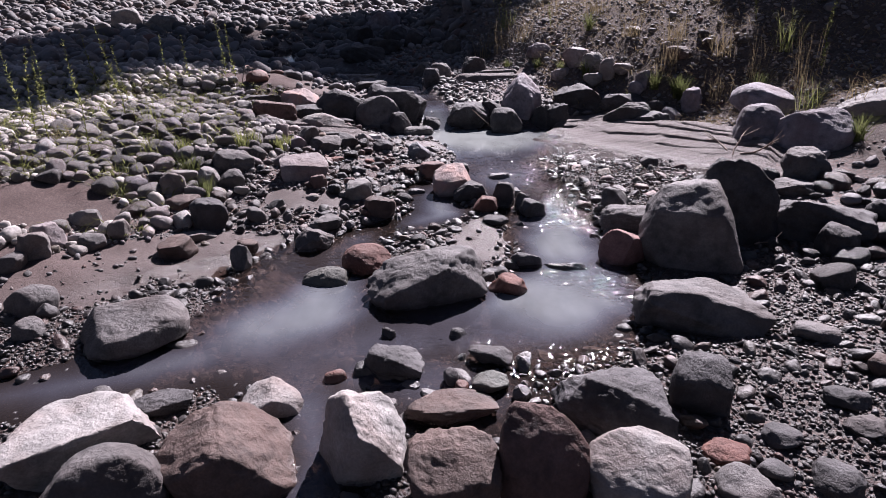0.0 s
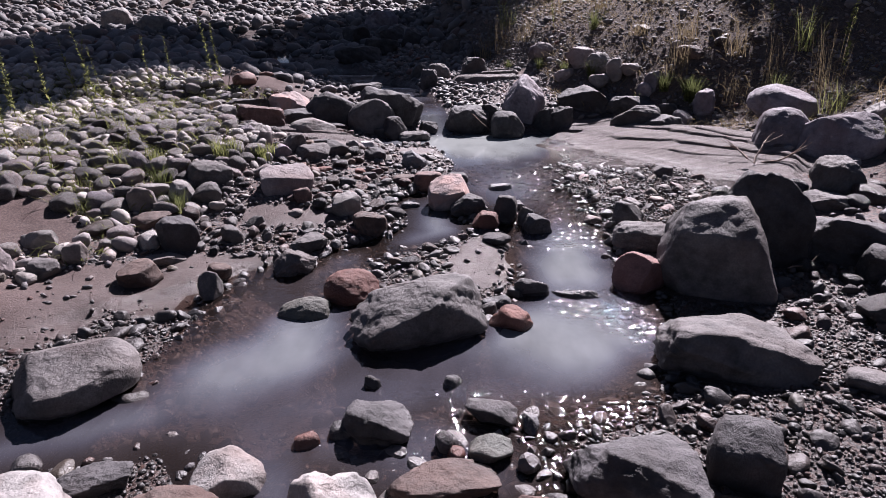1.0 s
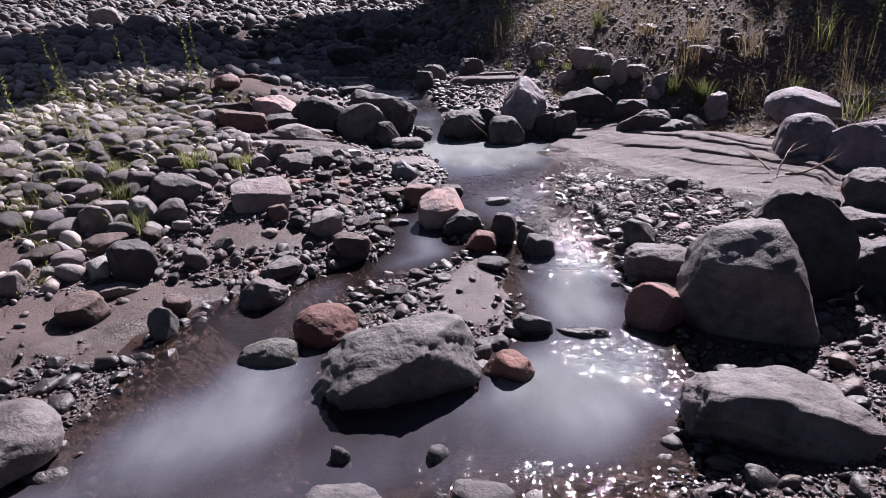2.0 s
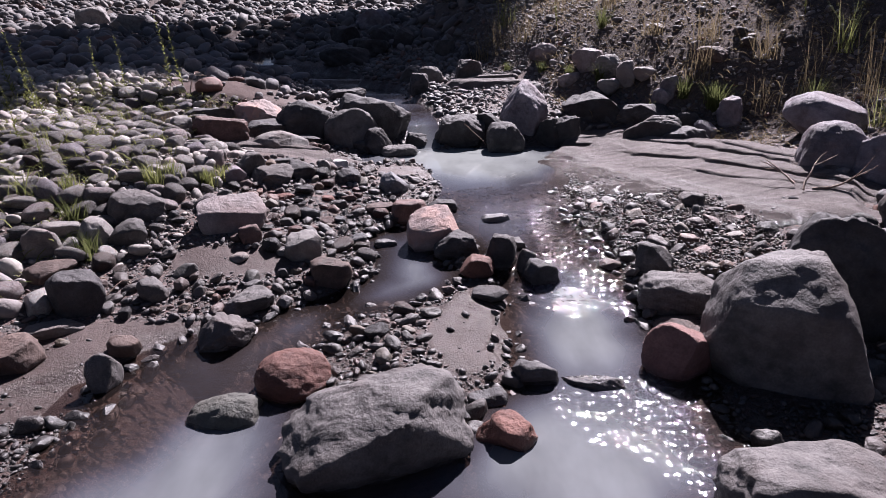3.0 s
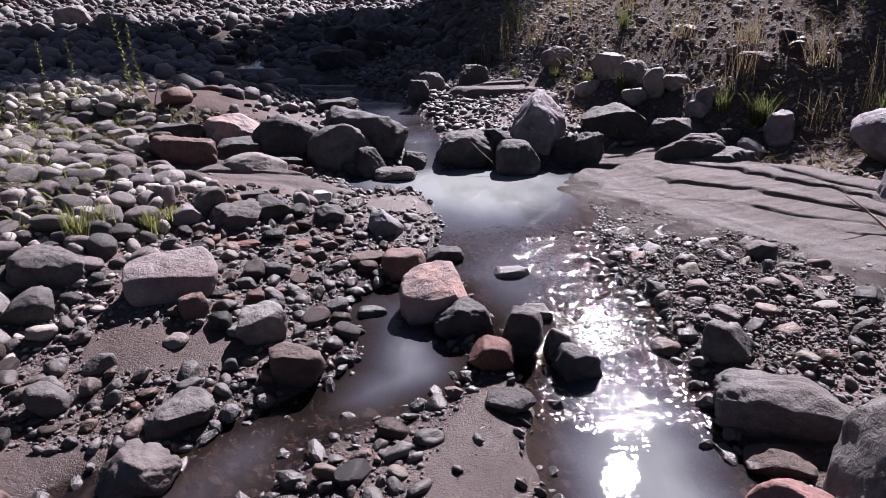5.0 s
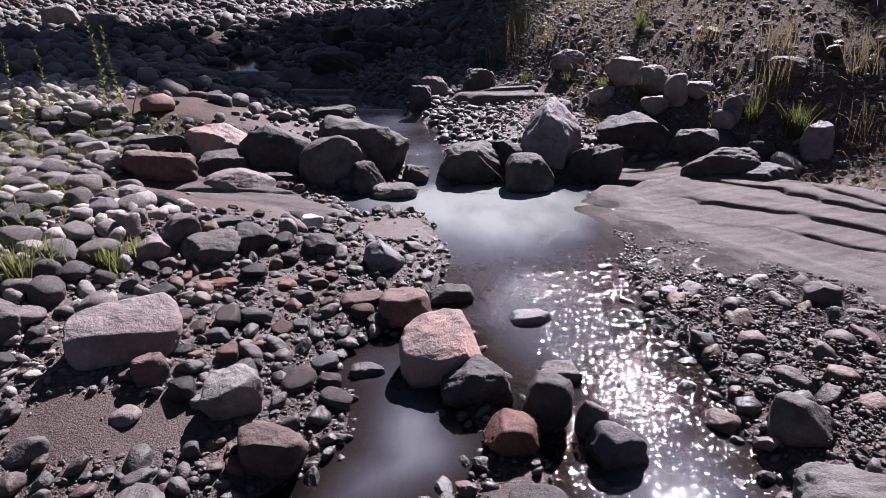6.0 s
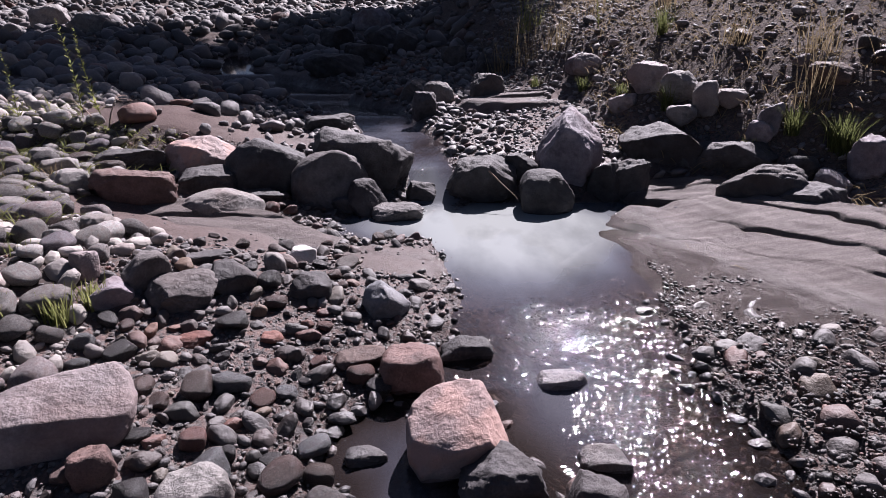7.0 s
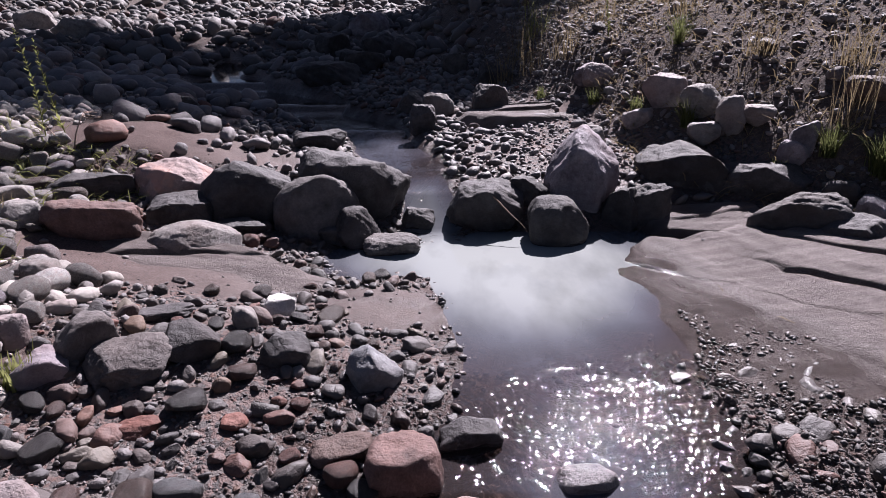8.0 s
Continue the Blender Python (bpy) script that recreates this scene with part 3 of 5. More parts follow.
# ---- bedrock ----
def slab(name, cx, cy, rx, ry, turn, plane, ledges, seed, label, damp=0.0):
    """A bedrock plate with thin stepped layers that run along its long side."""
    c, s = math.cos(radians(turn)), math.sin(radians(turn))
    u, v, quads = grid(np.arange(-1.15 * rx, 1.15 * rx, 0.016), np.arange(-1.15 * ry, 1.15 * ry, 0.006))
    x, y = cx + u * c - v * s, cy + u * s + v * c
    sway = v + 0.05 * bumps(u, u * 0 + 3, 0.5, seed + 30)
    z = plane(x, y) + 0.006 * bumps(u * 0.45, sway * 2.2, 0.12, seed) + 0.012 * bumps(u, v, 0.4, seed + 1)
    z = z + 0.004 * np.abs(bumps(u * 0.35, sway * 1.6, 0.16, seed + 14)) + 0.002 * bumps(u * 0.6, v * 2, 0.045, seed + 15)
    for k, (at, high) in enumerate(ledges):
        line = at + 0.025 * bumps(u, u * 0, 0.35, seed + 5 + k) + 0.018 * bumps(u, u * 0, 0.1, seed + 9 + k) + 0.05 * np.sin(1.6 * u + 0.6 * k) - 0.1 * (k - 1.5) * u
        wide = 0.005 + 0.008 * step(-0.2, 0.7, bumps(u, u * 0, 0.26, seed + 20 + k))
        gap = np.exp(-((v - line + 0.007) / wide) ** 2) * step(-0.55, 0.1, bumps(u, u * 0, 0.3, seed + 20 + k))
        z = z + high * (step(0, 0.01, v - line) - step(0.0, 0.3, v - line) - 2.6 * gap) * step(-0.95, -0.6, u / rx + 0.3 * bumps(u, u * 0, 0.3, seed + k))
    round_edge = np.hypot(u / rx, v / ry) + 0.10 * bumps(x, y, 0.22, seed + 2) + 0.04 * bumps(x, y, 0.08, seed + 3)
    z = z - 0.09 * step(0.86, 1.1, round_edge)
    keep = z > np.maximum(land(x, y), water_level(y) - 0.08) - 0.03
    quads = quads[keep[quads].any(1) & (round_edge[quads] < 1.12).all(1)]
    used, quads = np.unique(quads, return_inverse=True)
    wet = step(0.07, 0.0, z - water_level(y) - 0.02 * bumps(x, y, 0.15, 4)) * step(-0.6, -0.1, inside(x, y))
    if damp:
        wet = np.maximum(wet, damp * step(-0.05, -0.3, v + 0.12 * bumps(u * 0.6, v, 0.3, seed + 40) + 0.05 * bumps(u, v * 2, 0.1, seed + 41)))
    ob = new(name, mesh_of(name, np.stack([x, y, z], 1)[used], quads.reshape(-1, 4), MAT_SLAB, wet=wet[used]))
    return tagged(ob, label, "bedrock")


def tilted(cx, cy, z0, grade_x, grade_y):
    return lambda x, y: z0 + grade_x * (x - cx) + grade_y * (y - cy)


slab("sandstone_slab", SLAB_X, SLAB_Y, 1.22, 0.8, -62, slab_plane, ((0.02, 0.005), (0.22, 0.01), (0.43, 0.011), (0.6, 0.008)), 41,
     "brown-grey layered sandstone slab sloping into the pool", 0.85)
slab("sandstone_ledge", 1.5, 6.42, 0.34, 0.2, -8, tilted(1.5, 6.42, 0.25, 0.12, 0.12), ((0.02, 0.012),), 47, "pale sandstone ledge between dark boulders")
slab("mudstone_slab", -1.15, 5.6, 0.72, 0.3, -4, tilted(-1.15, 5.6, 0.285, -0.1, 0.1), ((0.1, 0.012),), 53, "smooth brown mudstone plate beside the pool")
slab("sandstone_terrace", 0.85, 8.3, 0.72, 0.34, -6, tilted(0.85, 8.3, 0.6, 0.05, 0.06), ((0.02, 0.03), (0.15, 0.02)), 59, "flat brown sandstone terrace with a dark crack")

# ---- boulders and rocks ----
stone("boulder", -1.105, 1.483, -0.057, 0.219, 0.131, 0.114, 35, "chalk", 1, "long pale boulder with a flat top and shaded underside", cuts=((0.0,-0.12,0.98,0.45),(0,-0.97,-0.2,0.5),(0.9,0,0.3,0.75)), flats=5)
stone("boulder", -0.922, 1.291, -0.096, 0.155, 0.124, 0.140, 34, "grey", 2, "rounded grey boulder beside the long pale boulder", cuts=((-0.1,-1,0.5,0.5),), flats=7, square=2.2, smooth=True)
stone("boulder", -0.631, 1.447, -0.098, 0.186, 0.149, 0.150, 23, "brown", 3, "reddish-brown wedge-shaped boulder at the outflow", cuts=((0.62,-0.25,0.74,0.34),(-0.1,-0.97,0.05,0.42),(-0.5,-0.2,0.84,0.62)), flats=4, square=2.4)
stone("boulder", -0.242, 1.490, -0.084, 0.131, 0.105, 0.173, 9, "chalk", 4, "peaked light grey boulder standing in the outflow", cuts=((-0.75,-0.6,0.3,0.42),(0.55,-0.25,0.8,0.5),(0.1,-0.97,-0.15,0.5)), flats=4)
stone("boulder", 0.026, 1.341, -0.087, 0.129, 0.103, 0.139, -1, "brown", 5, "dark brown flat boulder among the front stones", cuts=((0.0,-0.4,0.9,0.45),), flats=6)
stone("boulder", 0.280, 1.358, -0.083, 0.121, 0.085, 0.193, -11, "redbrown", 6, "upright rust-brown boulder with a pitted face", cuts=((0.25,-0.42,0.87,0.3),(0.1,0.1,0.99,0.75)), flats=5, square=2.5, smooth=True)
stone("boulder", 0.545, 1.356, -0.085, 0.135, 0.108, 0.127, -21, "chalk", 7, "whitish rounded boulder on dark gravel", cuts=((0.1,-0.38,0.92,0.45),(0.1,0.1,0.98,0.7)), flats=5, square=2.8, smooth=True)
stone("boulder", 0.555, 1.665, -0.036, 0.203, 0.142, 0.115, -18, "dark", 8, "broad dark grey boulder at the pool's edge", cuts=((0.05,-1,0.45,0.5),), flats=7)
stone("boulder", 0.856, 1.724, -0.030, 0.094, 0.075, 0.127, -26, "dark", 9, "small dark blocky boulder on gravel")
stone("rock", -0.572, 1.715, -0.042, 0.097, 0.077, 0.068, 18, "chalk", 10, "pointed pale rock in the shallow water", cuts=((-0.5,-0.1,0.85,0.55),(0.55,-0.2,0.8,0.55)), flats=5)
stone("rock", -0.177, 1.946, -0.017, 0.105, 0.094, 0.063, 5, "dark", 11, "dark angular rock standing in the pool")
stone("rock", 0.184, 1.997, -0.008, 0.083, 0.066, 0.037, -5, "dark", 12, "small dark angular rock in shallow water")
stone("boulder", 1.069, 2.282, 0.008, 0.263, 0.158, 0.118, -24, "grey", 13, "wedge-shaped grey boulder lying on gravel", cuts=((0.3,-1,0.4,0.5),(0.5,0,0.85,0.55)), flats=6, square=2.4)
stone("boulder", -1.198, 2.119, -0.000, 0.188, 0.151, 0.110, 29, "grey", 14, "domed grey boulder at the muddy bank", cuts=((-0.3,-0.3,0.9,0.6),), flats=5, square=2.2, smooth=True)
stone("rock", -1.722, 2.309, 0.041, 0.097, 0.087, 0.078, 36, "grey", 15, "rounded grey rock on the muddy bank", flats=5, square=2.2, smooth=True)
stone("rock", -1.620, 2.113, 0.027, 0.055, 0.049, 0.050, 37, "grey", 16, "small rounded grey rock on mud")
stone("rock", 0.026, 1.692, -0.045, 0.150, 0.077, 0.041, -1, "brown", 17, "low wet brown rock awash in the stream")
stone("boulder", -0.069, 2.550, 0.000, 0.265, 0.172, 0.153, 2, "grey", 18, "large grey boulder in the middle of the stream", cuts=((-0.45,-0.3,0.82,0.55),(-0.75,-0.2,0.62,0.66),(0.75,-0.35,0.4,0.8)), flats=6)
stone("rock", -0.390, 2.900, 0.000, 0.121, 0.109, 0.088, 7, "red", 19, "rounded brick-red rock in the stream", flats=5, square=2.2, smooth=True)
stone("rock", -0.569, 2.737, 0.000, 0.117, 0.084, 0.046, 11, "green", 20, "low greenish grey rock in the stream", flats=5, square=2.2, smooth=True)
stone("rock", 0.306, 2.623, 0.000, 0.087, 0.070, 0.054, -6, "red", 21, "wet red rock beside the large midstream boulder")
stone("boulder", 1.265, 2.95, 0.021, 0.243, 0.18, 0.294, -23, "grey", 22, "big blocky grey boulder with a sunlit top", cuts=((-0.05,-0.06,0.99,0.72),(-0.12,-0.55,0.82,0.6),(0.85,-0.1,0.5,0.66),(-0.9,-0.1,0.4,0.85)), flats=4, square=3.0, lumps=0.035)
stone("boulder", 1.616, 3.226, 0.060, 0.198, 0.159, 0.317, -26, "dark", 23, "tall dark grey boulder behind the blocky one", cuts=((0.45,-0.2,0.85,0.9),(0,-1,0.3,0.5)), flats=7)
stone("boulder", 2.056, 3.162, 0.097, 0.252, 0.201, 0.146, -33, "dark", 24, "dark shaded boulder on the bank", cuts=((0.05,-1,0.03,0.3),(0,0.4,0.9,0.6)), flats=6, square=3.0)
stone("rock", 1.990, 2.898, 0.085, 0.099, 0.089, 0.106, -34, "dark", 25, "dark rock among bank boulders")
stone("rock", 2.351, 3.906, 0.220, 0.141, 0.127, 0.147, -31, "grey", 26, "rounded grey rock on the bank")
stone("boulder", 2.468, 4.778, 0.265, 0.205, 0.164, 0.240, -27, "mauve", 27, "pale mauve rounded boulder on the bank", flats=5, square=2.2, smooth=True)
stone("boulder", 2.733, 4.543, 0.328, 0.255, 0.179, 0.198, -31, "mauve", 28, "mauve-grey boulder leaning on its neighbour", flats=6, square=2.3, smooth=True)
stone("boulder", 2.840, 5.568, 0.427, 0.255, 0.204, 0.188, -27, "mauve", 29, "smooth mauve-grey boulder by dry grass", flats=5, square=2.2, smooth=True)
stone("boulder", 3.36, 4.75, 0.50, 0.30, 0.190, 0.16, -34, "pale", 30, "sloping grey slab-like boulder by the grass", cuts=((-0.5,-0.25,0.83,0.4),), flats=6)
stone("rock", 2.423, 3.131, 0.141, 0.134, 0.121, 0.113, -37, "dark", 31, "dark rock on the bank")
stone("rock", 2.193, 3.712, 0.186, 0.130, 0.105, 0.055, -30, "grey", 32, "flat grey rock on the bank")
stone("rock", 1.450, 2.088, 0.034, 0.081, 0.065, 0.034, -34, "grey", 33, "flat grey cobble on dark gravel")
stone("rock", 1.336, 1.703, -0.007, 0.069, 0.062, 0.036, -37, "dark", 34, "dark cobble on gravel")
stone("rock", 1.309, 1.560, -0.019, 0.060, 0.054, 0.032, -39, "grey", 35, "grey cobble on gravel")
stone("rock", 1.113, 1.363, -0.068, 0.067, 0.060, 0.051, -38, "dark", 36, "round dark cobble on gravel")
stone("rock", 0.853, 1.350, -0.080, 0.089, 0.080, 0.050, -31, "grey", 37, "grey rounded cobble among gravel")
stone("rock", 0.971, 1.417, -0.060, 0.049, 0.044, 0.021, -33, "dark", 38, "dark cobble on gravel")
stone("rock", 0.849, 1.480, -0.054, 0.066, 0.057, 0.029, -29, "red", 39, "reddish cobble on gravel")
stone("rock", 1.534, 1.824, 0.024, 0.049, 0.044, 0.048, -39, "brown", 40, "brown cobble on gravel")
stone("rock", 1.041, 1.537, -0.040, 0.056, 0.050, 0.030, -33, "dark", 41, "dark cobble on gravel")
stone("rock", -0.937, 1.697, -0.025, 0.105, 0.067, 0.037, 28, "dark", 42, "dark wet cobbles at the waterline")
stone("rock", 0.078, 4.143, 0.075, 0.145, 0.12, 0.135, 1, "pink", 43, "pink-topped rounded rock splitting the stream", cuts=((-0.15,-0.35,0.93,0.5),(0.1,-0.95,-0.3,0.55),(0.85,-0.2,0.5,0.62)), flats=4, square=2.3, smooth=True)
stone("rock", 0.184, 3.998, 0.076, 0.111, 0.089, 0.076, -1, "dark", 44, "dark grey peaked rock in the riffle")
stone("rock", 0.273, 3.761, 0.061, 0.080, 0.072, 0.063, -3, "red", 45, "small rust-red rock in the riffle")
stone("rock", 0.391, 3.882, 0.052, 0.076, 0.068, 0.117, -6, "dark", 46, "dark wet rock in the riffle")
stone("rock", 0.567, 3.739, 0.037, 0.082, 0.074, 0.072, -10, "dark", 47, "black wet rounded rock in the riffle")
stone("rock", 0.416, 4.459, 0.107, 0.091, 0.063, 0.03, -5, "slate", 48, "flat grey rock awash in shallow water", sunk=0.15, smooth=True)
stone("rock", -0.392, 3.691, 0.039, 0.093, 0.074, 0.091, 12, "brown", 49, "brown angular rock at the water's edge")
stone("rock", -0.705, 3.464, 0.028, 0.104, 0.083, 0.054, 21, "grey", 51, "flat grey rock on the bank")
stone("boulder", -0.948, 4.076, 0.206, 0.160, 0.112, 0.104, 21, "pinkgrey", 52, "flat pinkish-grey boulder on the gravel bank", cuts=((0.1,-0.42,0.9,0.32),(0,-1,0.1,0.6)), flats=4, smooth=True)
stone("rock", -1.401, 4.045, 0.264, 0.130, 0.104, 0.091, 29, "grey", 53, "rounded grey rock beside a grass tuft")
stone("rock", -1.366, 3.843, 0.198, 0.084, 0.075, 0.074, 30, "grey", 54, "angular grey rock on the bank")
stone("rock", -1.494, 3.809, 0.209, 0.073, 0.066, 0.083, 32, "pale", 55, "pale rock beside a grass tuft")
stone("rock", -1.661, 3.662, 0.196, 0.072, 0.065, 0.095, 37, "pale", 56, "pale rounded rock on the bank")
stone("rock", -1.655, 3.797, 0.235, 0.096, 0.087, 0.058, 35, "pale", 57, "pale smooth rock on the bank")
stone("rock", -1.327, 3.316, 0.086, 0.095, 0.057, 0.122, 35, "dark", 58, "dark angular slab of rock on mud")
stone("rock", -1.552, 3.523, 0.156, 0.097, 0.078, 0.047, 37, "brown", 59, "brownish flat rock on the bank")
stone("boulder", -0.723, 3.221, 0.003, 0.106, 0.095, 0.075, 23, "grey", 60, "low grey boulder at the edge of the sand")
stone("rock", -1.028, 2.904, 0.008, 0.057, 0.045, 0.084, 35, "grey", 61, "rounded grey rock in the stream's edge")
stone("rock", -1.052, 3.093, 0.030, 0.054, 0.049, 0.043, 33, "brown", 62, "half-buried brown rock in sand")
stone("rock", -1.357, 3.184, 0.063, 0.098, 0.056, 0.029, 38, "pale", 63, "flat pale rock half buried in sand")
stone("rock", -1.104, 3.465, 0.076, 0.057, 0.051, 0.063, 29, "grey", 64, "small grey rock on mud")
stone("rock", 0.435, 2.945, 0.000, 0.079, 0.055, 0.050, -10, "dark", 65, "dark angular rock awash in the stream")
stone("rock", 0.634, 2.922, -0.012, 0.122, 0.049, 0.026, -17, "dark", 66, "flat dark rock just breaking the water")
stone("rock", 0.321, 3.521, 0.044, 0.075, 0.060, 0.033, -5, "dark", 67, "dark wet cobble on the sand bar")
stone("boulder", 1.132, 3.459, 0.034, 0.184, 0.129, 0.100, -24, "grey", 68, "low rounded grey boulder at the stream's edge")
stone("rock", 0.941, 2.995, 0.000, 0.116, 0.081, 0.118, -25, "rose", 69, "rose-red boulder beside the big blocky one", flats=6, square=2.3, smooth=True)
stone("rock", 1.044, 3.272, 0.011, 0.089, 0.068, 0.035, -24, "brown", 70, "brown flat rock at the stream's edge")
stone("rock", 0.259, 2.811, 0.000, 0.066, 0.042, 0.024, -5, "dark", 73, "low wet dark rock in the stream")
stone("rock", -1.848, 6.345, 0.405, 0.203, 0.142, 0.080, 30, "dark", 74, "flat blocky dark stone of the weir", square=3.6, flats=7)
stone("boulder", -1.577, 5.830, 0.340, 0.196, 0.118, 0.131, 31, "redbrown", 75, "flat reddish-brown boulder of the weir", square=2.7, flats=9)
stone("boulder", -1.472, 6.543, 0.324, 0.226, 0.158, 0.164, 24, "pink", 76, "boulder with a salmon-pink top at the weir")
stone("rock", -1.353, 6.231, 0.293, 0.163, 0.114, 0.095, 24, "dark", 77, "dark angular rock of the weir")
stone("boulder", -1.056, 6.447, 0.247, 0.242, 0.193, 0.228, 18, "dark", 78, "big dark grey boulder of the weir", flats=8, square=2.3, smooth=True)
stone("boulder", -1.136, 5.858, 0.256, 0.203, 0.122, 0.099, 23, "pale", 79, "flat pale grey boulder on sandstone", flats=6, square=2.2, smooth=True)
stone("boulder", -0.523, 6.593, 0.187, 0.316, 0.190, 0.274, 9, "dark", 80, "long dark slanting boulder of the weir", tip=18)
stone("boulder", -0.656, 6.336, 0.191, 0.224, 0.134, 0.224, 12, "grey", 81, "slanting grey boulder of the weir", flats=7, square=2.2, tip=-28, smooth=True)
stone("rock", -0.436, 6.245, 0.150, 0.125, 0.100, 0.146, 9, "dark", 82, "dark rounded rock at the weir's foot", flats=7, square=2.2, smooth=True)
stone("rock", -0.131, 6.545, 0.160, 0.104, 0.083, 0.078, 3, "dark", 83, "small dark wet rock in the chute")
stone("rock", -0.239, 6.153, 0.150, 0.143, 0.109, 0.056, 5, "grey", 84, "low wet rock at the edge of the pool")
stone("boulder", 0.265, 6.572, 0.150, 0.215, 0.150, 0.189, -4, "dark", 85, "dark angular boulder beside the chute")
stone("boulder", 0.641, 6.324, 0.150, 0.160, 0.144, 0.169, -11, "dark", 86, "round dark boulder at the pool's edge", flats=5, square=2.2, smooth=True)
stone("boulder", 0.835, 6.713, 0.245, 0.207, 0.166, 0.316, -12, "mauve", 87, "tall mauve-grey boulder over the pool", cuts=((-0.62,-0.2,0.75,0.5),(0.5,-0.3,0.8,0.62),(0.1,-0.97,-0.1,0.55)), flats=5)
stone("rock", 0.531, 6.692, 0.252, 0.115, 0.104, 0.118, -8, "dark", 88, "dark rock wedged in the weir")
stone("boulder", 1.499, 6.930, 0.332, 0.277, 0.222, 0.169, -21, "dark", 89, "broad dark boulder overhanging the pool")
stone("rock", 1.193, 6.499, 0.150, 0.114, 0.080, 0.183, -19, "dark", 90, "upright dark block at the pool's edge", square=5, flats=3)
stone("boulder", 1.824, 6.102, 0.203, 0.237, 0.106, 0.175, -31, "grey", 91, "long slanting grey boulder on the sandstone", tip=-30)
stone("boulder", 1.998, 5.913, 0.202, 0.184, 0.129, 0.143, -35, "dark", 92, "dark angular boulder behind the sandstone slab")
stone("boulder", 1.898, 6.712, 0.292, 0.259, 0.181, 0.145, -27, "dark", 93, "dark rough boulder at the foot of the slope")
stone("rock", 0.420, 8.544, 0.523, 0.155, 0.139, 0.183, -4, "grey", 94, "rounded grey rock on the ledge")
stone("rock", -0.019, 8.603, 0.513, 0.133, 0.120, 0.135, 1, "pale", 95, "pale rounded rock by the stream")
stone("rock", -0.265, 8.844, 0.505, 0.136, 0.122, 0.141, 3, "grey", 96, "rounded grey rock by the stream")
stone("rock", -0.152, 8.153, 0.438, 0.101, 0.091, 0.159, 2, "dark", 97, "dark rock by the stream")
stone("rock", 0.537, 9.696, 0.686, 0.171, 0.154, 0.162, -4, "dark", 98, "dark rock at the foot of the slope")
stone("rock", 1.281, 8.315, 0.802, 0.135, 0.121, 0.115, -13, "pinkgrey", 99, "blocky pinkish-grey rock on the slope")
stone("rock", 1.734, 7.336, 0.716, 0.124, 0.099, 0.117, -22, "pale", 100, "pale rock on the slope beside a grass tuft")
stone("rock", 1.817, 7.060, 0.664, 0.087, 0.079, 0.124, -24, "pale", 101, "pale grey rock on the slope")
stone("rock", 1.955, 7.025, 0.695, 0.103, 0.093, 0.063, -26, "pale", 102, "pale flat rock on the slope")
stone("rock", 2.110, 6.728, 0.568, 0.073, 0.066, 0.115, -30, "mauve", 103, "mauve-grey rock on the slope")
stone("rock", 2.514, 6.841, 0.868, 0.129, 0.103, 0.070, -34, "brown", 104, "flat brownish rock on the slope")
stone("rock", 1.596, 7.621, 0.741, 0.147, 0.132, 0.136, -19, "pinkgrey", 105, "angular pinkish-grey rock on the slope")
stone("rock", 0.141, 10.445, 0.732, 0.158, 0.142, 0.161, -1, "grey", 106, "grey rock in the shade")
stone("rock", -0.844, 7.463, 0.437, 0.184, 0.129, 0.089, 11, "dark", 107, "low dark rock in the upper stream")
stone("rock", -2.021, 8.151, 0.605, 0.105, 0.094, 0.088, 22, "grey", 108, "grey rock in the shade")
stone("boulder", -1.298, 10.519, 0.617, 0.348, 0.278, 0.174, 10, "dark", 109, "dark shaded boulder beside the upper stream")
stone("boulder", -0.994, 11.044, 0.698, 0.278, 0.250, 0.191, 7, "dark", 110, "dark shaded boulder on the far bank")
stone("boulder", -0.882, 11.988, 0.847, 0.227, 0.204, 0.221, 6, "dark", 111, "dark shaded boulder on the far bank")
stone("boulder", -0.515, 11.509, 0.832, 0.169, 0.152, 0.211, 4, "dark", 112, "dark shaded boulder on the far bank")
stone("boulder", -1.311, 14.800, 1.098, 0.344, 0.309, 0.264, 7, "mauve", 113, "tall mauve boulder in the shade of the far bank")
stone("boulder", -1.569, 12.385, 0.831, 0.237, 0.214, 0.231, 10, "dark", 114, "dark shaded boulder on the far bank")
stone("boulder", -6.661, 13.872, 1.107, 0.297, 0.237, 0.298, 32, "pale", 115, "pale sunlit boulder on the far flat")
stone("boulder", -5.654, 13.214, 1.064, 0.317, 0.222, 0.212, 29, "pale", 116, "pale flat boulder on the far flat")
stone("rock", -0.918, 4.753, 0.262, 0.131, 0.105, 0.071, 30, "grey", 117, "smooth grey rock on the gravel bank")
stone("rock", -1.054, 4.788, 0.304, 0.084, 0.067, 0.094, 33, "grey", 118, "speckled grey rock on the gravel bank")
stone("rock", -1.124, 4.665, 0.295, 0.075, 0.068, 0.059, 37, "mauve", 119, "rounded mauve-grey rock on the gravel bank")
stone("rock", -0.765, 4.862, 0.259, 0.081, 0.073, 0.081, 25, "dark", 120, "dark grey rock on the gravel bank")
stone("rock", -0.482, 4.899, 0.226, 0.078, 0.070, 0.060, 16, "dark", 121, "dark veined rock on the gravel bank")
stone("rock", -0.186, 4.831, 0.189, 0.087, 0.070, 0.081, 8, "slate", 122, "triangular slate-grey rock with a pale top", cuts=((0.5,-0.3,0.8,0.5),(-0.6,-0.4,0.69,0.6)), flats=5)
stone("rock", -0.655, 5.049, 0.271, 0.041, 0.037, 0.051, 20, "pale", 123, "small pale stone on gravel")
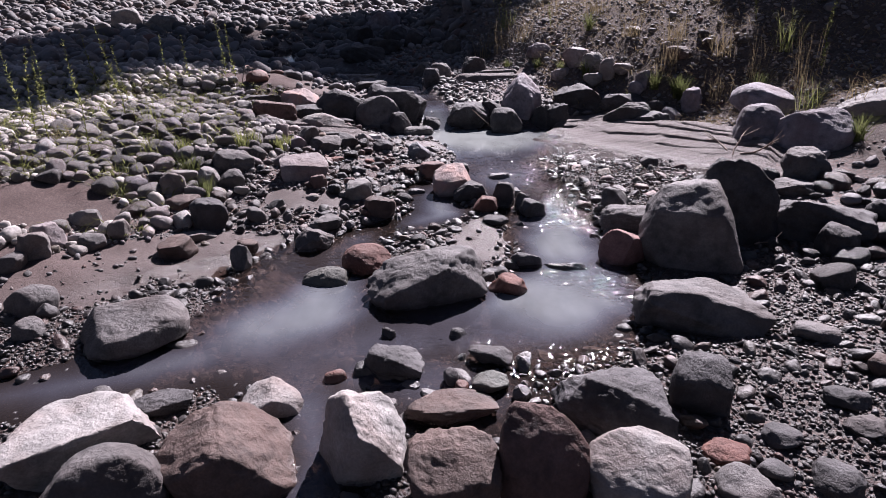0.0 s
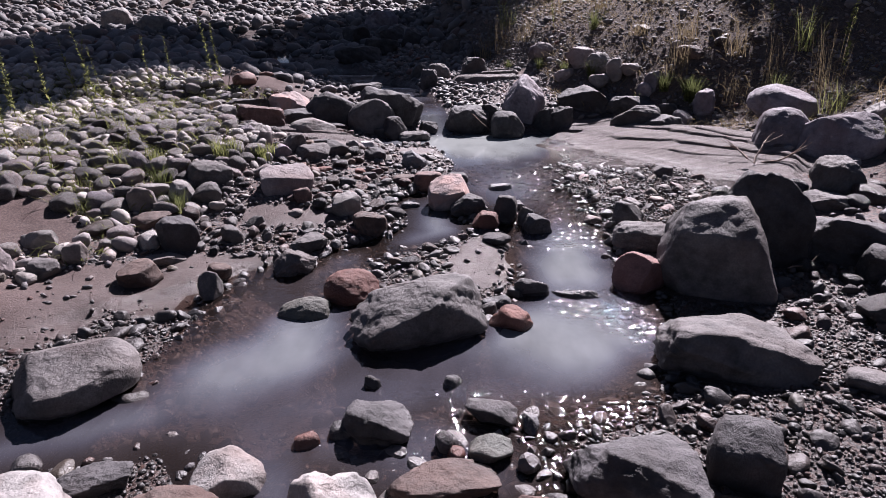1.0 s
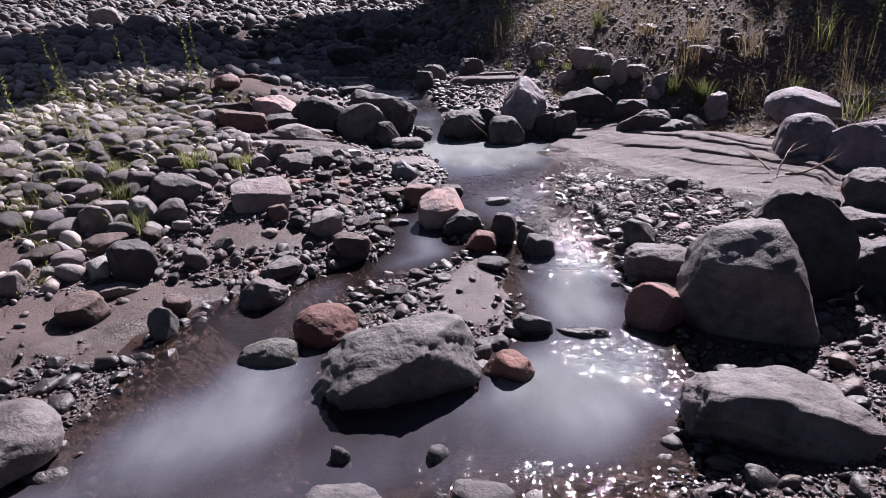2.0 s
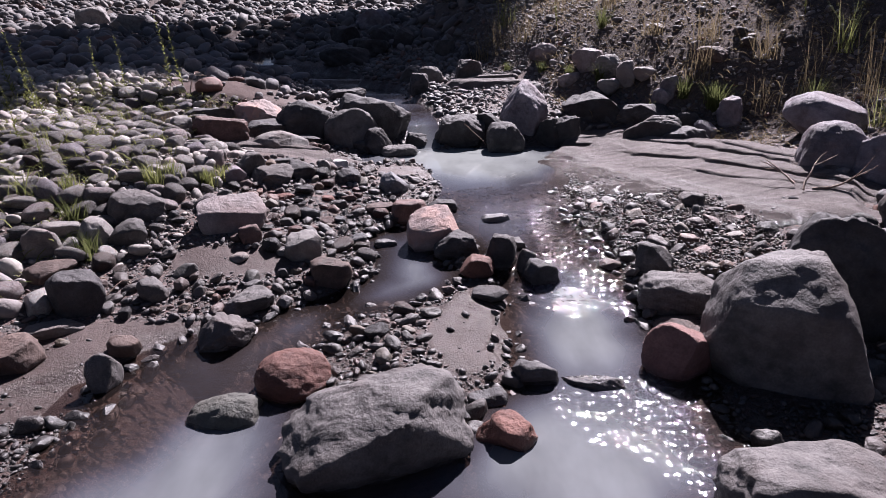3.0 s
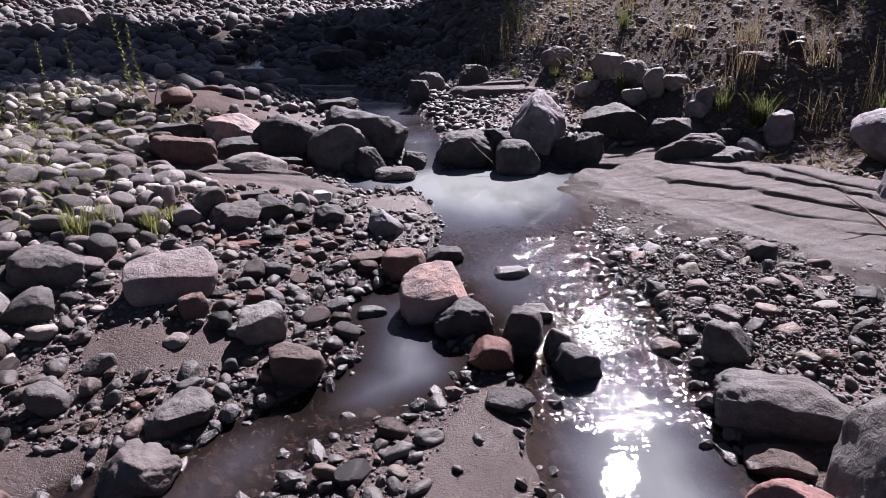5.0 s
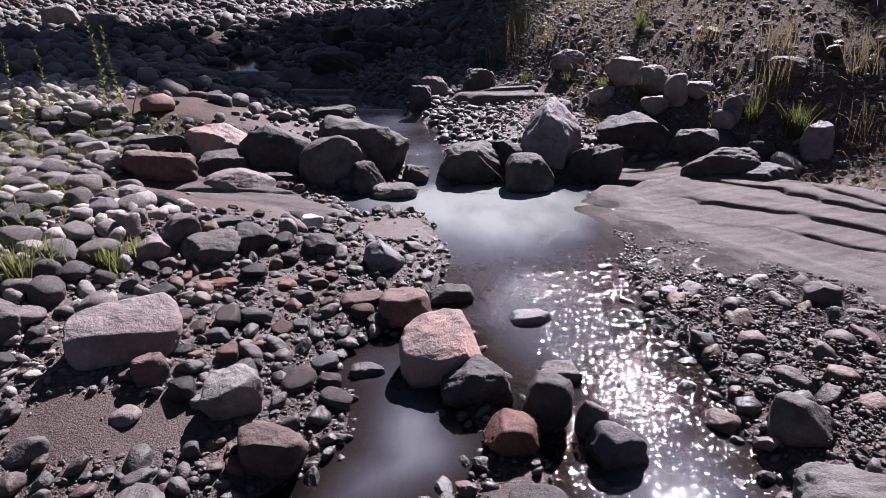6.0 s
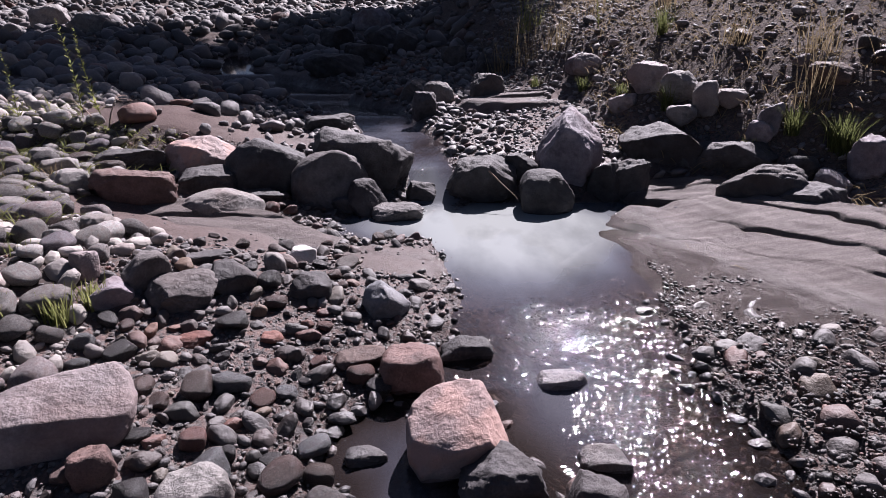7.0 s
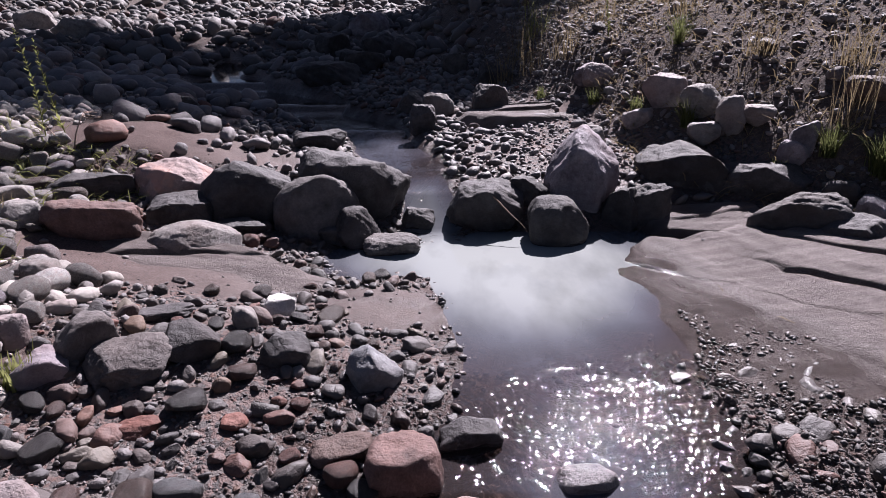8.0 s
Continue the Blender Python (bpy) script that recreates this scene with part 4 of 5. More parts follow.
stone("rock", -0.584, 5.226, 0.242, 0.060, 0.048, 0.040, 16, "white", 124, "small white stone on gravel")
stone("rock", -0.924, 5.022, 0.313, 0.104, 0.050, 0.027, 27, "dark", 125, "flat dark rock on the bank")
stone("rock", -1.234, 4.736, 0.362, 0.045, 0.041, 0.072, 38, "pinkgrey", 126, "pinkish-grey rock on the bank")
stone("rock", -1.439, 5.214, 0.377, 0.066, 0.059, 0.052, 35, "pale", 127, "pale rounded stone on the bank")
stone("rock", -1.835, 5.743, 0.418, 0.074, 0.067, 0.077, 36, "pale", 128, "white rounded stone on the bank")
stone("rock", -2.059, 6.015, 0.443, 0.094, 0.085, 0.066, 36, "pale", 129, "pale smooth stone on the bank")
stone("rock", -0.069, 4.463, 0.106, 0.099, 0.089, 0.085, 5, "redbrown", 130, "dark reddish rounded rock at the water's edge")
stone("rock", -0.244, 4.520, 0.148, 0.086, 0.059, 0.030, 11, "brown", 131, "flat brownish rock at the water's edge")
stone("rock", 0.108, 4.610, 0.121, 0.090, 0.054, 0.043, -3, "dark", 132, "dark wet angular rock awash")
stone("rock", -0.788, 4.530, 0.216, 0.056, 0.043, 0.022, 30, "red", 133, "flat red stone on gravel")
stone("rock", -0.557, 4.584, 0.191, 0.039, 0.035, 0.020, 22, "red", 134, "small orange-red stone on gravel")
stone("rock", -0.383, 1.868, -0.020, 0.040, 0.036, 0.021, 11, "red", 135, "small bright red stone in shallow water")
stone("rock", -0.290, 1.916, -0.014, 0.038, 0.034, 0.022, 8, "dark", 136, "small dark stone beside a pool rock")
stone("rock", 0.029, 1.841, -0.022, 0.027, 0.024, 0.038, -1, "dark", 137, "small dark stone in shallow water")
stone("rock", 0.062, 1.815, -0.025, 0.029, 0.026, 0.017, -2, "red", 138, "small red stone under shallow water")
stone("rock", 0.166, 1.819, -0.027, 0.063, 0.051, 0.032, -5, "green", 139, "greenish flat stone awash in the stream")
stone("rock", -0.213, 2.161, 0.000, 0.034, 0.030, 0.026, 5, "dark", 140, "small black stone breaking the water")
stone("rock", 0.065, 2.164, 0.000, 0.039, 0.035, 0.023, -2, "dark", 141, "small black stone breaking the water")
stone("rock", -1.176, 1.781, -0.030, 0.043, 0.039, 0.020, 33, "grey", 142, "small grey stone at the waterline")
stone("rock", 0.546, 1.559, -0.037, 0.048, 0.037, 0.019, -19, "red", 143, "small red stone between boulders")
stone("rock", -1.377, 2.969, 0.044, 0.094, 0.084, 0.069, 24, "brown", 144, "brown rounded rock on the sand")
stone("rock", -1.993, 2.773, 0.108, 0.075, 0.067, 0.095, 35, "pale", 145, "pale rounded rock on the bank")
stone("rock", -1.979, 2.899, 0.124, 0.070, 0.063, 0.085, 34, "pinkgrey", 146, "pinkish rounded rock on the bank")
stone("rock", -2.014, 2.637, 0.093, 0.063, 0.056, 0.055, 37, "grey", 147, "dark grey rock on the bank")
stone("rock", -1.950, 3.185, 0.153, 0.076, 0.069, 0.058, 31, "pale", 148, "pale stone on the bank")
stone("rock", -1.723, 3.076, 0.106, 0.055, 0.050, 0.072, 29, "pale", 149, "pale upright stone on the bank")
stone("rock", -1.797, 2.947, 0.092, 0.065, 0.058, 0.057, 31, "grey", 150, "grey stone on the bank")
stone("rock", -2.030, 2.912, 0.141, 0.046, 0.032, 0.040, 34, "grey", 151, "small grey rock on the gravel bank")
stone("rock", 0.483, 4.104, 0.076, 0.086, 0.048, 0.027, -12, "grey", 153, "flat wet grey stone in the riffle")
stone("rock", 0.513, 3.808, 0.049, 0.049, 0.025, 0.079, -16, "grey", 154, "flat upright grey stone in the riffle")
stone("rock", 0.407, 3.940, 0.058, 0.071, 0.064, 0.064, -11, "brown", 155, "brown rounded stone in the riffle")
stone("rock", 1.106, 3.786, 0.073, 0.083, 0.075, 0.089, -34, "grey", 156, "pointed grey stone at the gravel bar")
stone("rock", 0.915, 3.858, 0.052, 0.054, 0.049, 0.025, -28, "brown", 157, "brown stone in shallow water")
stone("rock", -0.552, 3.865, 0.105, 0.087, 0.069, 0.090, 22, "pale", 158, "pale-topped blocky rock on mud")
stone("rock", -0.833, 3.780, 0.126, 0.042, 0.037, 0.022, 31, "pale", 159, "small pale stone on mud")
stone("rock", -0.824, 3.933, 0.162, 0.051, 0.046, 0.064, 29, "redbrown", 160, "reddish rounded stone on mud")
stone("rock", -0.179, 4.121, 0.079, 0.062, 0.039, 0.021, 8, "dark", 161, "dark stone at the water's edge")
stone("rock", 1.099, 3.972, 0.094, 0.033, 0.029, 0.033, -31, "grey", 165, "small grey stone on the gravel bar")
stone("rock", 1.514, 4.436, 0.194, 0.064, 0.051, 0.053, -33, "grey", 166, "flat grey stone on the sandstone")
# next two: dark rocks added to fill gaps where only deep shade lies
stone("rock", 1.037, 6.532, 0.155, 0.105, 0.084, 0.169, -16, "dark", 167, "dark filler rock standing in for the shaded gap by the overhang")
stone("rock", 1.58, 6.80, 0.2, 0.131, 0.104, 0.144, -22, "dark", 168, "dark filler rock standing in for shade in the hollow under the overhang")
stone("rock", -0.537, 6.261, 0.150, 0.118, 0.095, 0.074, 10, "dark", 169, "dark rock at the weir's foot")
stone("rock", -1.031, 6.170, 0.240, 0.129, 0.093, 0.051, 19, "dark", 170, "dark rock wedged under the weir boulders")
stone("rock", 2.295, 6.246, 0.272, 0.098, 0.088, 0.093, -32, "mauve", 172, "mauve-grey stone above the sandstone slab")
stone("rock", 2.490, 6.292, 0.409, 0.097, 0.088, 0.130, -34, "mauve", 173, "mauve stone on the bank")
stone("rock", 2.210, 6.460, 0.313, 0.094, 0.085, 0.095, -30, "dark", 174, "dark stone above the sandstone slab")
stone("rock", 2.055, 6.715, 0.501, 0.081, 0.073, 0.083, -27, "mauve", 175, "mauve-grey stone at the foot of the slope")
stone("rock", 1.674, 7.078, 0.571, 0.097, 0.087, 0.075, -20, "pale", 176, "pale grey stone at the foot of the slope")
stone("rock", 1.399, 7.558, 0.585, 0.117, 0.094, 0.084, -16, "pinkgrey", 177, "sloping pinkish-grey stone on the terrace")
stone("rock", 1.250, 8.444, 0.814, 0.148, 0.133, 0.099, -12, "mauve", 178, "blocky mauve-grey stone at the foot of the slope")
stone("rock", 0.978, 7.240, 0.451, 0.131, 0.105, 0.134, -12, "pale", 179, "pale grey stone on the terrace")

# ---- plants ----
def pale_side(x, y):
    """Over how much of a place the dry pale cobbles lie, past the damp strip beside the stream."""
    edge = np.interp(y, (2, 3.3, 4.0, 4.6, 5.4, 6.2, 7.0, 9), (-1.9, -1.55, -1.25, -1.1, -1.25, -1.75, -2.2, -2.5))
    return step(0.12, -0.15, x - edge + 0.15 * bumps(x, y, 0.4, 21))


def blades(rng, count, height, spread, lean, width=0.004, bend=0.5, segments=4):
    """Corners and quads of grass blades that grow from one foot."""
    vs, qs = [], []
    for k in range(count):
        a, h = rng.uniform(0, 2 * math.pi), height * rng.uniform(0.45, 1.0)
        foot = np.array([rng.normal(0, spread), rng.normal(0, spread), -0.01])
        out = np.array([math.cos(a), math.sin(a), 0]) * lean * rng.uniform(0.2, 1.0)
        side = np.array([-math.sin(a), math.cos(a), 0]) * width * rng.uniform(0.6, 1.2)
        base = len(vs)
        for s in np.linspace(0, 1, segments):
            mid = foot + np.array([0, 0, h * (s - 0.25 * bend * s ** 3)]) + out * h * (s + bend * s * s)
            w = side * (1 - 0.85 * s)
            vs += [mid - w, mid + w]
        qs += [[base + 2 * j, base + 2 * j + 1, base + 2 * j + 3, base + 2 * j + 2] for j in range(segments - 1)]
    return np.array(vs), np.array(qs)


def grass_tuft(x, y, height, count, seed, material, label, lean=0.5, spread=0.02, width=0.003):
    rng = np.random.default_rng(seed)
    v, q = blades(rng, count, height, spread, lean, width)
    ob = new("grass_tuft", mesh_of("grass_tuft", v, q, material))
    ob.matrix_world = pose(x, y, float(land(x, y)))
    return tagged(ob, label, "grass", "grass tufts")


def weed_stalk(x, y, height, seed, label, tilt=4.0, leafy=75):
    """A thin upright stalk with small leaves up its length."""
    rng = np.random.default_rng(seed)
    root = new("weed")
    root.matrix_world = pose(x, y, float(land(x, y)), rng.normal(0, tilt), rng.normal(0, tilt), rng.uniform(0, 360))
    tagged(root, label, "weed", "weeds of the bank")
    vs, qs, n = [], [], 8
    for j in range(n + 1):
        s = j / n
        mid = np.array([0.03 * height * math.sin(3 * s), 0.02 * height * s * s, height * s])
        for k in range(4):
            vs.append(mid + 0.0035 * (1 - 0.75 * s) * np.array([math.cos(k * 1.571), math.sin(k * 1.571), 0]))
    for j in range(n):
        qs += [[4 * j + k, 4 * j + (k + 1) % 4, 4 * j + 4 + (k + 1) % 4, 4 * j + 4 + k] for k in range(4)]
    stem = new("stem", mesh_of("stem", vs, qs, MAT_OLIVE))
    stem.parent = root
    vs, qs = [], []
    for k in range(leafy):
        s = rng.uniform(0.12, 1.0)
        mid = np.array([0.03 * height * math.sin(3 * s), 0.02 * height * s * s, height * s])
        a, long = rng.uniform(0, 6.283), height * rng.uniform(0.03, 0.08) * (1.25 - 0.8 * s)
        out, side = np.array([math.cos(a), math.sin(a), rng.uniform(0.3, 1.0)]), np.array([-math.sin(a), math.cos(a), 0])
        b = len(vs)
        vs += [mid, mid + out * long * 0.5 + side * long * 0.2, mid + out * long, mid + out * long * 0.5 - side * long * 0.2]
        qs.append([b, b + 1, b + 2, b + 3])
    leaves = new("leaves", mesh_of("leaves", vs, qs, MAT_OLIVE))
    leaves.parent = root
    return root


GREEN_TUFT, DRY_TUFT = "tuft of fresh green grass among stones", "tuft of dry straw-coloured grass on the slope"
for k, (x, y, h) in enumerate(((-1.64, 3.9, 0.17), (-1.47, 3.68, 0.15), (1.19, 8.07, 0.16), (1.4, 7.65, 0.14), (1.63, 7.27, 0.24), (2.22, 6.64, 0.25),
                               (1.99, 6.69, 0.12), (2.4, 6.47, 0.3), (0.88, 8.7, 0.14), (1.83, 8.15, 0.3), (2.43, 6.43, 0.3), (2.97, 5.95, 0.3), (2.96, 4.38, 0.25))):
    grass_tuft(x, y, h, 130 if h > 0.2 else 90, 30 + k, MAT_GREEN, GREEN_TUFT)
def litter(x0, x1, y0, y1, count, seed, name, label, material, long=0.12):
    """Loose straws and dead stems lying about."""
    rng = np.random.default_rng(seed)
    x, y = rng.uniform(x0, x1, count), rng.uniform(y0, y1, count)
    ok = (inside(x, y) < -0.3) & (bare(x, y) < 0.3)
    x, y = x[ok], y[ok]
    z, vs, qs = land(x, y), [], []
    for px, py, pz in zip(x, y, z):
        a, up, size = rng.uniform(0, 6.283), rng.uniform(-0.05, 0.75), long * rng.uniform(0.4, 1.3)
        way = np.array([math.cos(a), math.sin(a), up]) * size
        side, base = np.array([-math.sin(a), math.cos(a), 0.4]) * 0.0022, len(vs)
        foot, bow = np.array([px, py, pz + 0.008]), np.array([0, 0, 0.15 * size])
        vs += [foot - side, foot + side, foot + way * 0.5 + bow + side, foot + way * 0.5 + bow - side, foot + way + side * 0.4, foot + way - side * 0.4]
        qs += [[base, base + 1, base + 2, base + 3], [base + 3, base + 2, base + 4, base + 5]]
    return tagged(new(name, mesh_of(name, vs, qs, material)), label, "dry grass", kind="stuff")


litter(1.2, 5.5, 5.2, 11, 9000, 71, "dry_grass_litter", "loose straw and dead stems strewn over the slope", MAT_STRAW)
litter(-5, -1.6, 3.0, 7.0, 8000, 72, "bank_grass", "sparse yellowish grass between the cobbles", MAT_OLIVE, 0.1)
for k, (x, y, h) in enumerate(((3.02, 6.11, 0.7), (3.24, 5.72, 0.7), (2.35, 6.71, 0.6), (0.78, 9.77, 0.7), (0.85, 9.3, 0.6), (2.7, 6.2, 0.4), (1.5, 9.2, 0.5))):
    grass_tuft(x, y, h, 36, 60 + k, MAT_STRAW, DRY_TUFT, lean=0.25, spread=0.06, width=0.0022)
for k, (x, y, h) in enumerate(((-2.88, 4.35, 0.6), (-2.23, 3.84, 0.35), (-3.18, 6.22, 0.7), (-3.4, 6.43, 0.65), (-2.89, 6.71, 0.5), (-2.67, 6.67, 0.5),
                               (-2.19, 6.78, 0.6), (-3.1, 5.39, 0.6), (-2.29, 6.73, 0.65), (-2.7, 4.2, 0.45), (-3.05, 4.5, 0.6))):
    weed_stalk(x, y, h, 90 + k, "thin leafy green weed stalk growing between stones")
for k, (x, y, h) in enumerate(((-3.3, 5.2, 0.55), (-3.6, 5.6, 0.6), (-3.0, 6.0, 0.55), (-2.5, 4.9, 0.35), (-2.0, 4.3, 0.3), (-3.6, 6.6, 0.6), (-2.45, 3.5, 0.3))):
    weed_stalk(x, y, h, 120 + k, "thin leafy green weed stalk growing between stones")
for k, (x, y, h) in enumerate(((-1.41, 4.28, 0.2), (-1.21, 4.5, 0.15), (-1.36, 4.4, 0.16), (-1.75, 4.1, 0.14), (-1.15, 4.62, 0.12))):
    grass_tuft(x, y, h, 70, 140 + k, MAT_OLIVE, "soft grey-green plumed grass between cobbles", 0.3, 0.02, 0.004)
for k, (x, y, h) in enumerate(((3.1, 5.3, 0.35), (2.85, 6.6, 0.4), (2.55, 7.1, 0.35), (3.4, 6.4, 0.5), (1.1, 9.0, 0.45), (0.6, 9.5, 0.5), (0.95, 9.9, 0.6), (2.2, 7.6, 0.3), (2.0, 8.6, 0.35), (2.75, 5.2, 0.22), (3.3, 4.9, 0.3))):
    grass_tuft(x, y, h, 50, 160 + k, MAT_STRAW if k % 3 else MAT_OLIVE, DRY_TUFT if k % 3 else "tuft of rank olive grass on the slope", 0.45, 0.06)
for k, (x, y, h) in enumerate(((3.5, 5.9, 0.55), (3.7, 6.3, 0.6), (3.3, 6.9, 0.5), (1.45, 8.8, 0.4))):
    weed_stalk(x, y, h, 180 + k, "dull green weed on the bank", 6.0, 110)

spot = np.random.default_rng(77)
for k in range(46):
    x, y = spot.uniform(-3.9, -1.5), spot.uniform(3.4, 6.6)
    if float(bare(x, y)) < 0.2 and float(pale_side(x, y)) > 0.5:
        grass_tuft(x, y, spot.uniform(0.08, 0.24), 26, 300 + k, MAT_OLIVE if k % 3 else MAT_STRAW, "thin yellowish grass growing between cobbles", 0.5, 0.035, 0.0022)


def twig(x, y, z, length, turn, rise, thick, seed, name, label, forks=2):
    """A bent dead stem with a few side shoots, lying or leaning."""
    rng = np.random.default_rng(seed)
    vs, qs = [], []

    def shoot(at, way, long, r):
        base, n = len(vs), 7
        mid, way = np.array(at, float), np.array(way, float)
        for j in range(n + 1):
            side = np.cross(way, (0.2, 0.1, 1.0))
            side /= np.linalg.norm(side)
            up = np.cross(side, way)
            for k in range(5):
                vs.append(mid + r * (1 - 0.7 * j / n) * (side * math.cos(k * 1.2566) + up * math.sin(k * 1.2566)))
            mid = mid + way * long / n
            way = way + rng.normal(0, 0.13, 3)
            way /= np.linalg.norm(way)
            if j == n // 2 and r > thick * 0.7:
                for _ in range(forks):
                    shoot(mid, way + rng.normal(0, 0.5, 3), long * rng.uniform(0.35, 0.6), r * 0.55)
        for j in range(n):
            for k in range(5):
                qs.append([base + 5 * j + k, base + 5 * j + (k + 1) % 5, base + 5 * j + 5 + (k + 1) % 5, base + 5 * j + 5 + k])

    a = radians(turn)
    shoot((0, 0, 0), (math.cos(a), math.sin(a), rise), length, thick)
    ob = new(name, mesh_of(name, vs, qs, MAT_TWIG, wet=np.zeros(len(vs))))
    ob.matrix_world = pose(x, y, z)
    return tagged(ob, label, "dead branch")


twig(2.1, 4.5, 0.30, 0.2, 110, 0.5, 0.008, 1, "dead_root", "bleached forked dead root beside the sandstone", 3)
twig(2.16, 4.42, 0.29, 0.3, -35, 0.25, 0.008, 2, "dead_root", "bleached forked dead root beside the sandstone", 3)
twig(2.1, 4.4, 0.29, 0.28, 60, 0.8, 0.007, 3, "dead_root", "bleached forked dead root beside the sandstone", 2)
twig(-1.26, 3.38, 0.12, 0.16, 62, 0.3, 0.004, 4, "dry_stalk", "yellow dry stalk lying on the mud", 1)
twig(0.3, 6.42, 0.36, 0.28, -42, -0.55, 0.005, 5, "thin_stick", "thin bleached stick leaning on a weir boulder", 0)
twig(-2.12, 6.7, 0.58, 0.26, 80, 2.2, 0.006, 6, "dead_bush", "small bleached dead bush on the bank", 5)
twig(-2.2, 6.72, 0.58, 0.22, 160, 1.6, 0.005, 7, "dead_bush", "small bleached dead bush on the bank", 5)
twig(1.62, 2.98, 0.1, 0.16, 20, 0.2, 0.004, 8, "dry_stalk", "pale dry stalks in a muddy hollow", 4)
twig(2.9, 3.7, 0.3, 0.3, 75, 0.9, 0.006, 9, "dead_bush", "small reddish dead bush among boulders", 5)

# ---- trees added out of view above the slope, to cast shade on the bed ----
def tree(x, y, crown, size, seed, label, sprays=1000):
    """A tapered trunk with limbs up to a wide crown of small leaf sprays."""
    rng = np.random.default_rng(seed)
    root = new("tree")
    foot = Vector((x, y, float(land(x, y)) - 0.1))
    root.location = foot
    tagged(root, label, "tree", "trees of the slope")
    vs, qs = [], []

    def limb(a, b, r0, r1):
        a, b = np.array(a), np.array(b)
        d = (b - a) / np.linalg.norm(b - a)
        u = np.cross(d, (0.3, 0.9, 0.1))
        u /= np.linalg.norm(u)
        w, base, n = np.cross(d, u), len(vs), 5
        for j in range(n + 1):
            s = j / n
            mid = a + (b - a) * s + 0.05 * np.linalg.norm(b - a) * math.sin(3.14 * s) * u
            for k in range(7):
                vs.append(mid + (r0 + (r1 - r0) * s) * (u * math.cos(k * 0.8976) + w * math.sin(k * 0.8976)))
        for j in range(n):
            for k in range(7):
                qs.append([base + 7 * j + k, base + 7 * j + (k + 1) % 7, base + 7 * j + 7 + (k + 1) % 7, base + 7 * j + 7 + k])

    top = np.array(crown) - np.array(foot)
    fork = top * (0.75, 0.75, 0.55)
    limb((0, 0, 0), fork, 0.22, 0.14)
    ends = []
    for k in range(16):
        w = rng.normal(size=3)
        w /= np.linalg.norm(w)
        end = top + w * np.array(size) * rng.uniform(0.5, 0.85)
        limb(fork, end, 0.08, 0.015)
        ends.append(end)
    trunk = new("trunk", mesh_of("trunk", vs, qs, ROCK["brown"], wet=np.zeros(len(vs))))
    trunk.parent = root
    lv, lq = [], []
    for k in range(sprays):
        w = rng.normal(size=3)
        w /= np.linalg.norm(w)
        spray = top + w * np.array(size) * rng.uniform(0.25, 1.0) ** 0.6
        for j in range(7):
            mid = spray + rng.normal(0, 0.16, 3)
            a, b = rng.normal(size=3), rng.normal(size=3)
            a, b = 0.17 * a / np.linalg.norm(a), 0.1 * b / np.linalg.norm(b)
            base = len(lv)
            lv += [mid - a, mid + b, mid + a, mid - b]
            lq.append([base, base + 1, base + 2, base + 3])
    crown_ob = new("crown", mesh_of("crown", lv, lq, MAT_TREE))
    crown_ob.parent = root
    return root


# none is in view; each crown is set by where its shade should fall
tree(7.0, 23.0, (1.8, 23.5, 14.7), (3.8, 2.7, 1.6), 1, "unseen broad leafy tree added to shade the stony flat", 2700)
tree(9.0, 28.0, (4.4, 27.3, 15.0), (3.0, 5.3, 1.6), 4, "unseen tall leafy tree added to shade the far bank", 2500)
tree(6.0, 19.5, (-0.3, 19.5, 14.4), (1.7, 2.7, 1.2), 5, "unseen leaning tree with a sparse crown, added to cast shade", 900)
tree(7.6, 14.2, (6.9, 13.4, 7.3), (1.35, 1.5, 1.0), 3, "unseen leafy tree added to shade the upper slope")

# ---- loose stones too many to count ----
FORMS = {level: [rock_form(500 + k, level, 9, 2.4, 0.12) for k in range(14)] for level in (1, 2)}
MIXED = {2: [rock_form(800 + k, 2, 6 + k % 9, 2.2 + 0.1 * (k % 7), 0.13) for k in range(14)]}
SHARP = {2: [rock_form(700 + k, 2, 16, 3.0, 0.14) for k in range(14)]}
CHIPPED = {3: [rock_form(760 + k, 3, 12, 2.6, 0.11) for k in range(14)]}


class Plot:
    """Keeps laid stones from lying in one another."""

    def __init__(self, cell):
        self.cell, self.cells = cell, {}

    def free(self, x, y, r):
        i, j = int(x // self.cell), int(y // self.cell)
        for a in range(i - 1, i + 2):
            for b in range(j - 1, j + 2):
                for px, py, pr in self.cells.get((a, b), ()):
                    if (px - x) ** 2 + (py - y) ** 2 < (0.74 * (pr + r)) ** 2:
                        return False
        return True

    def lay(self, x, y, r):
        self.cells.setdefault((int(x // self.cell), int(y // self.cell)), []).append((x, y, r))


PLOT, PLOT_FAR = Plot(0.23), Plot(0.5)


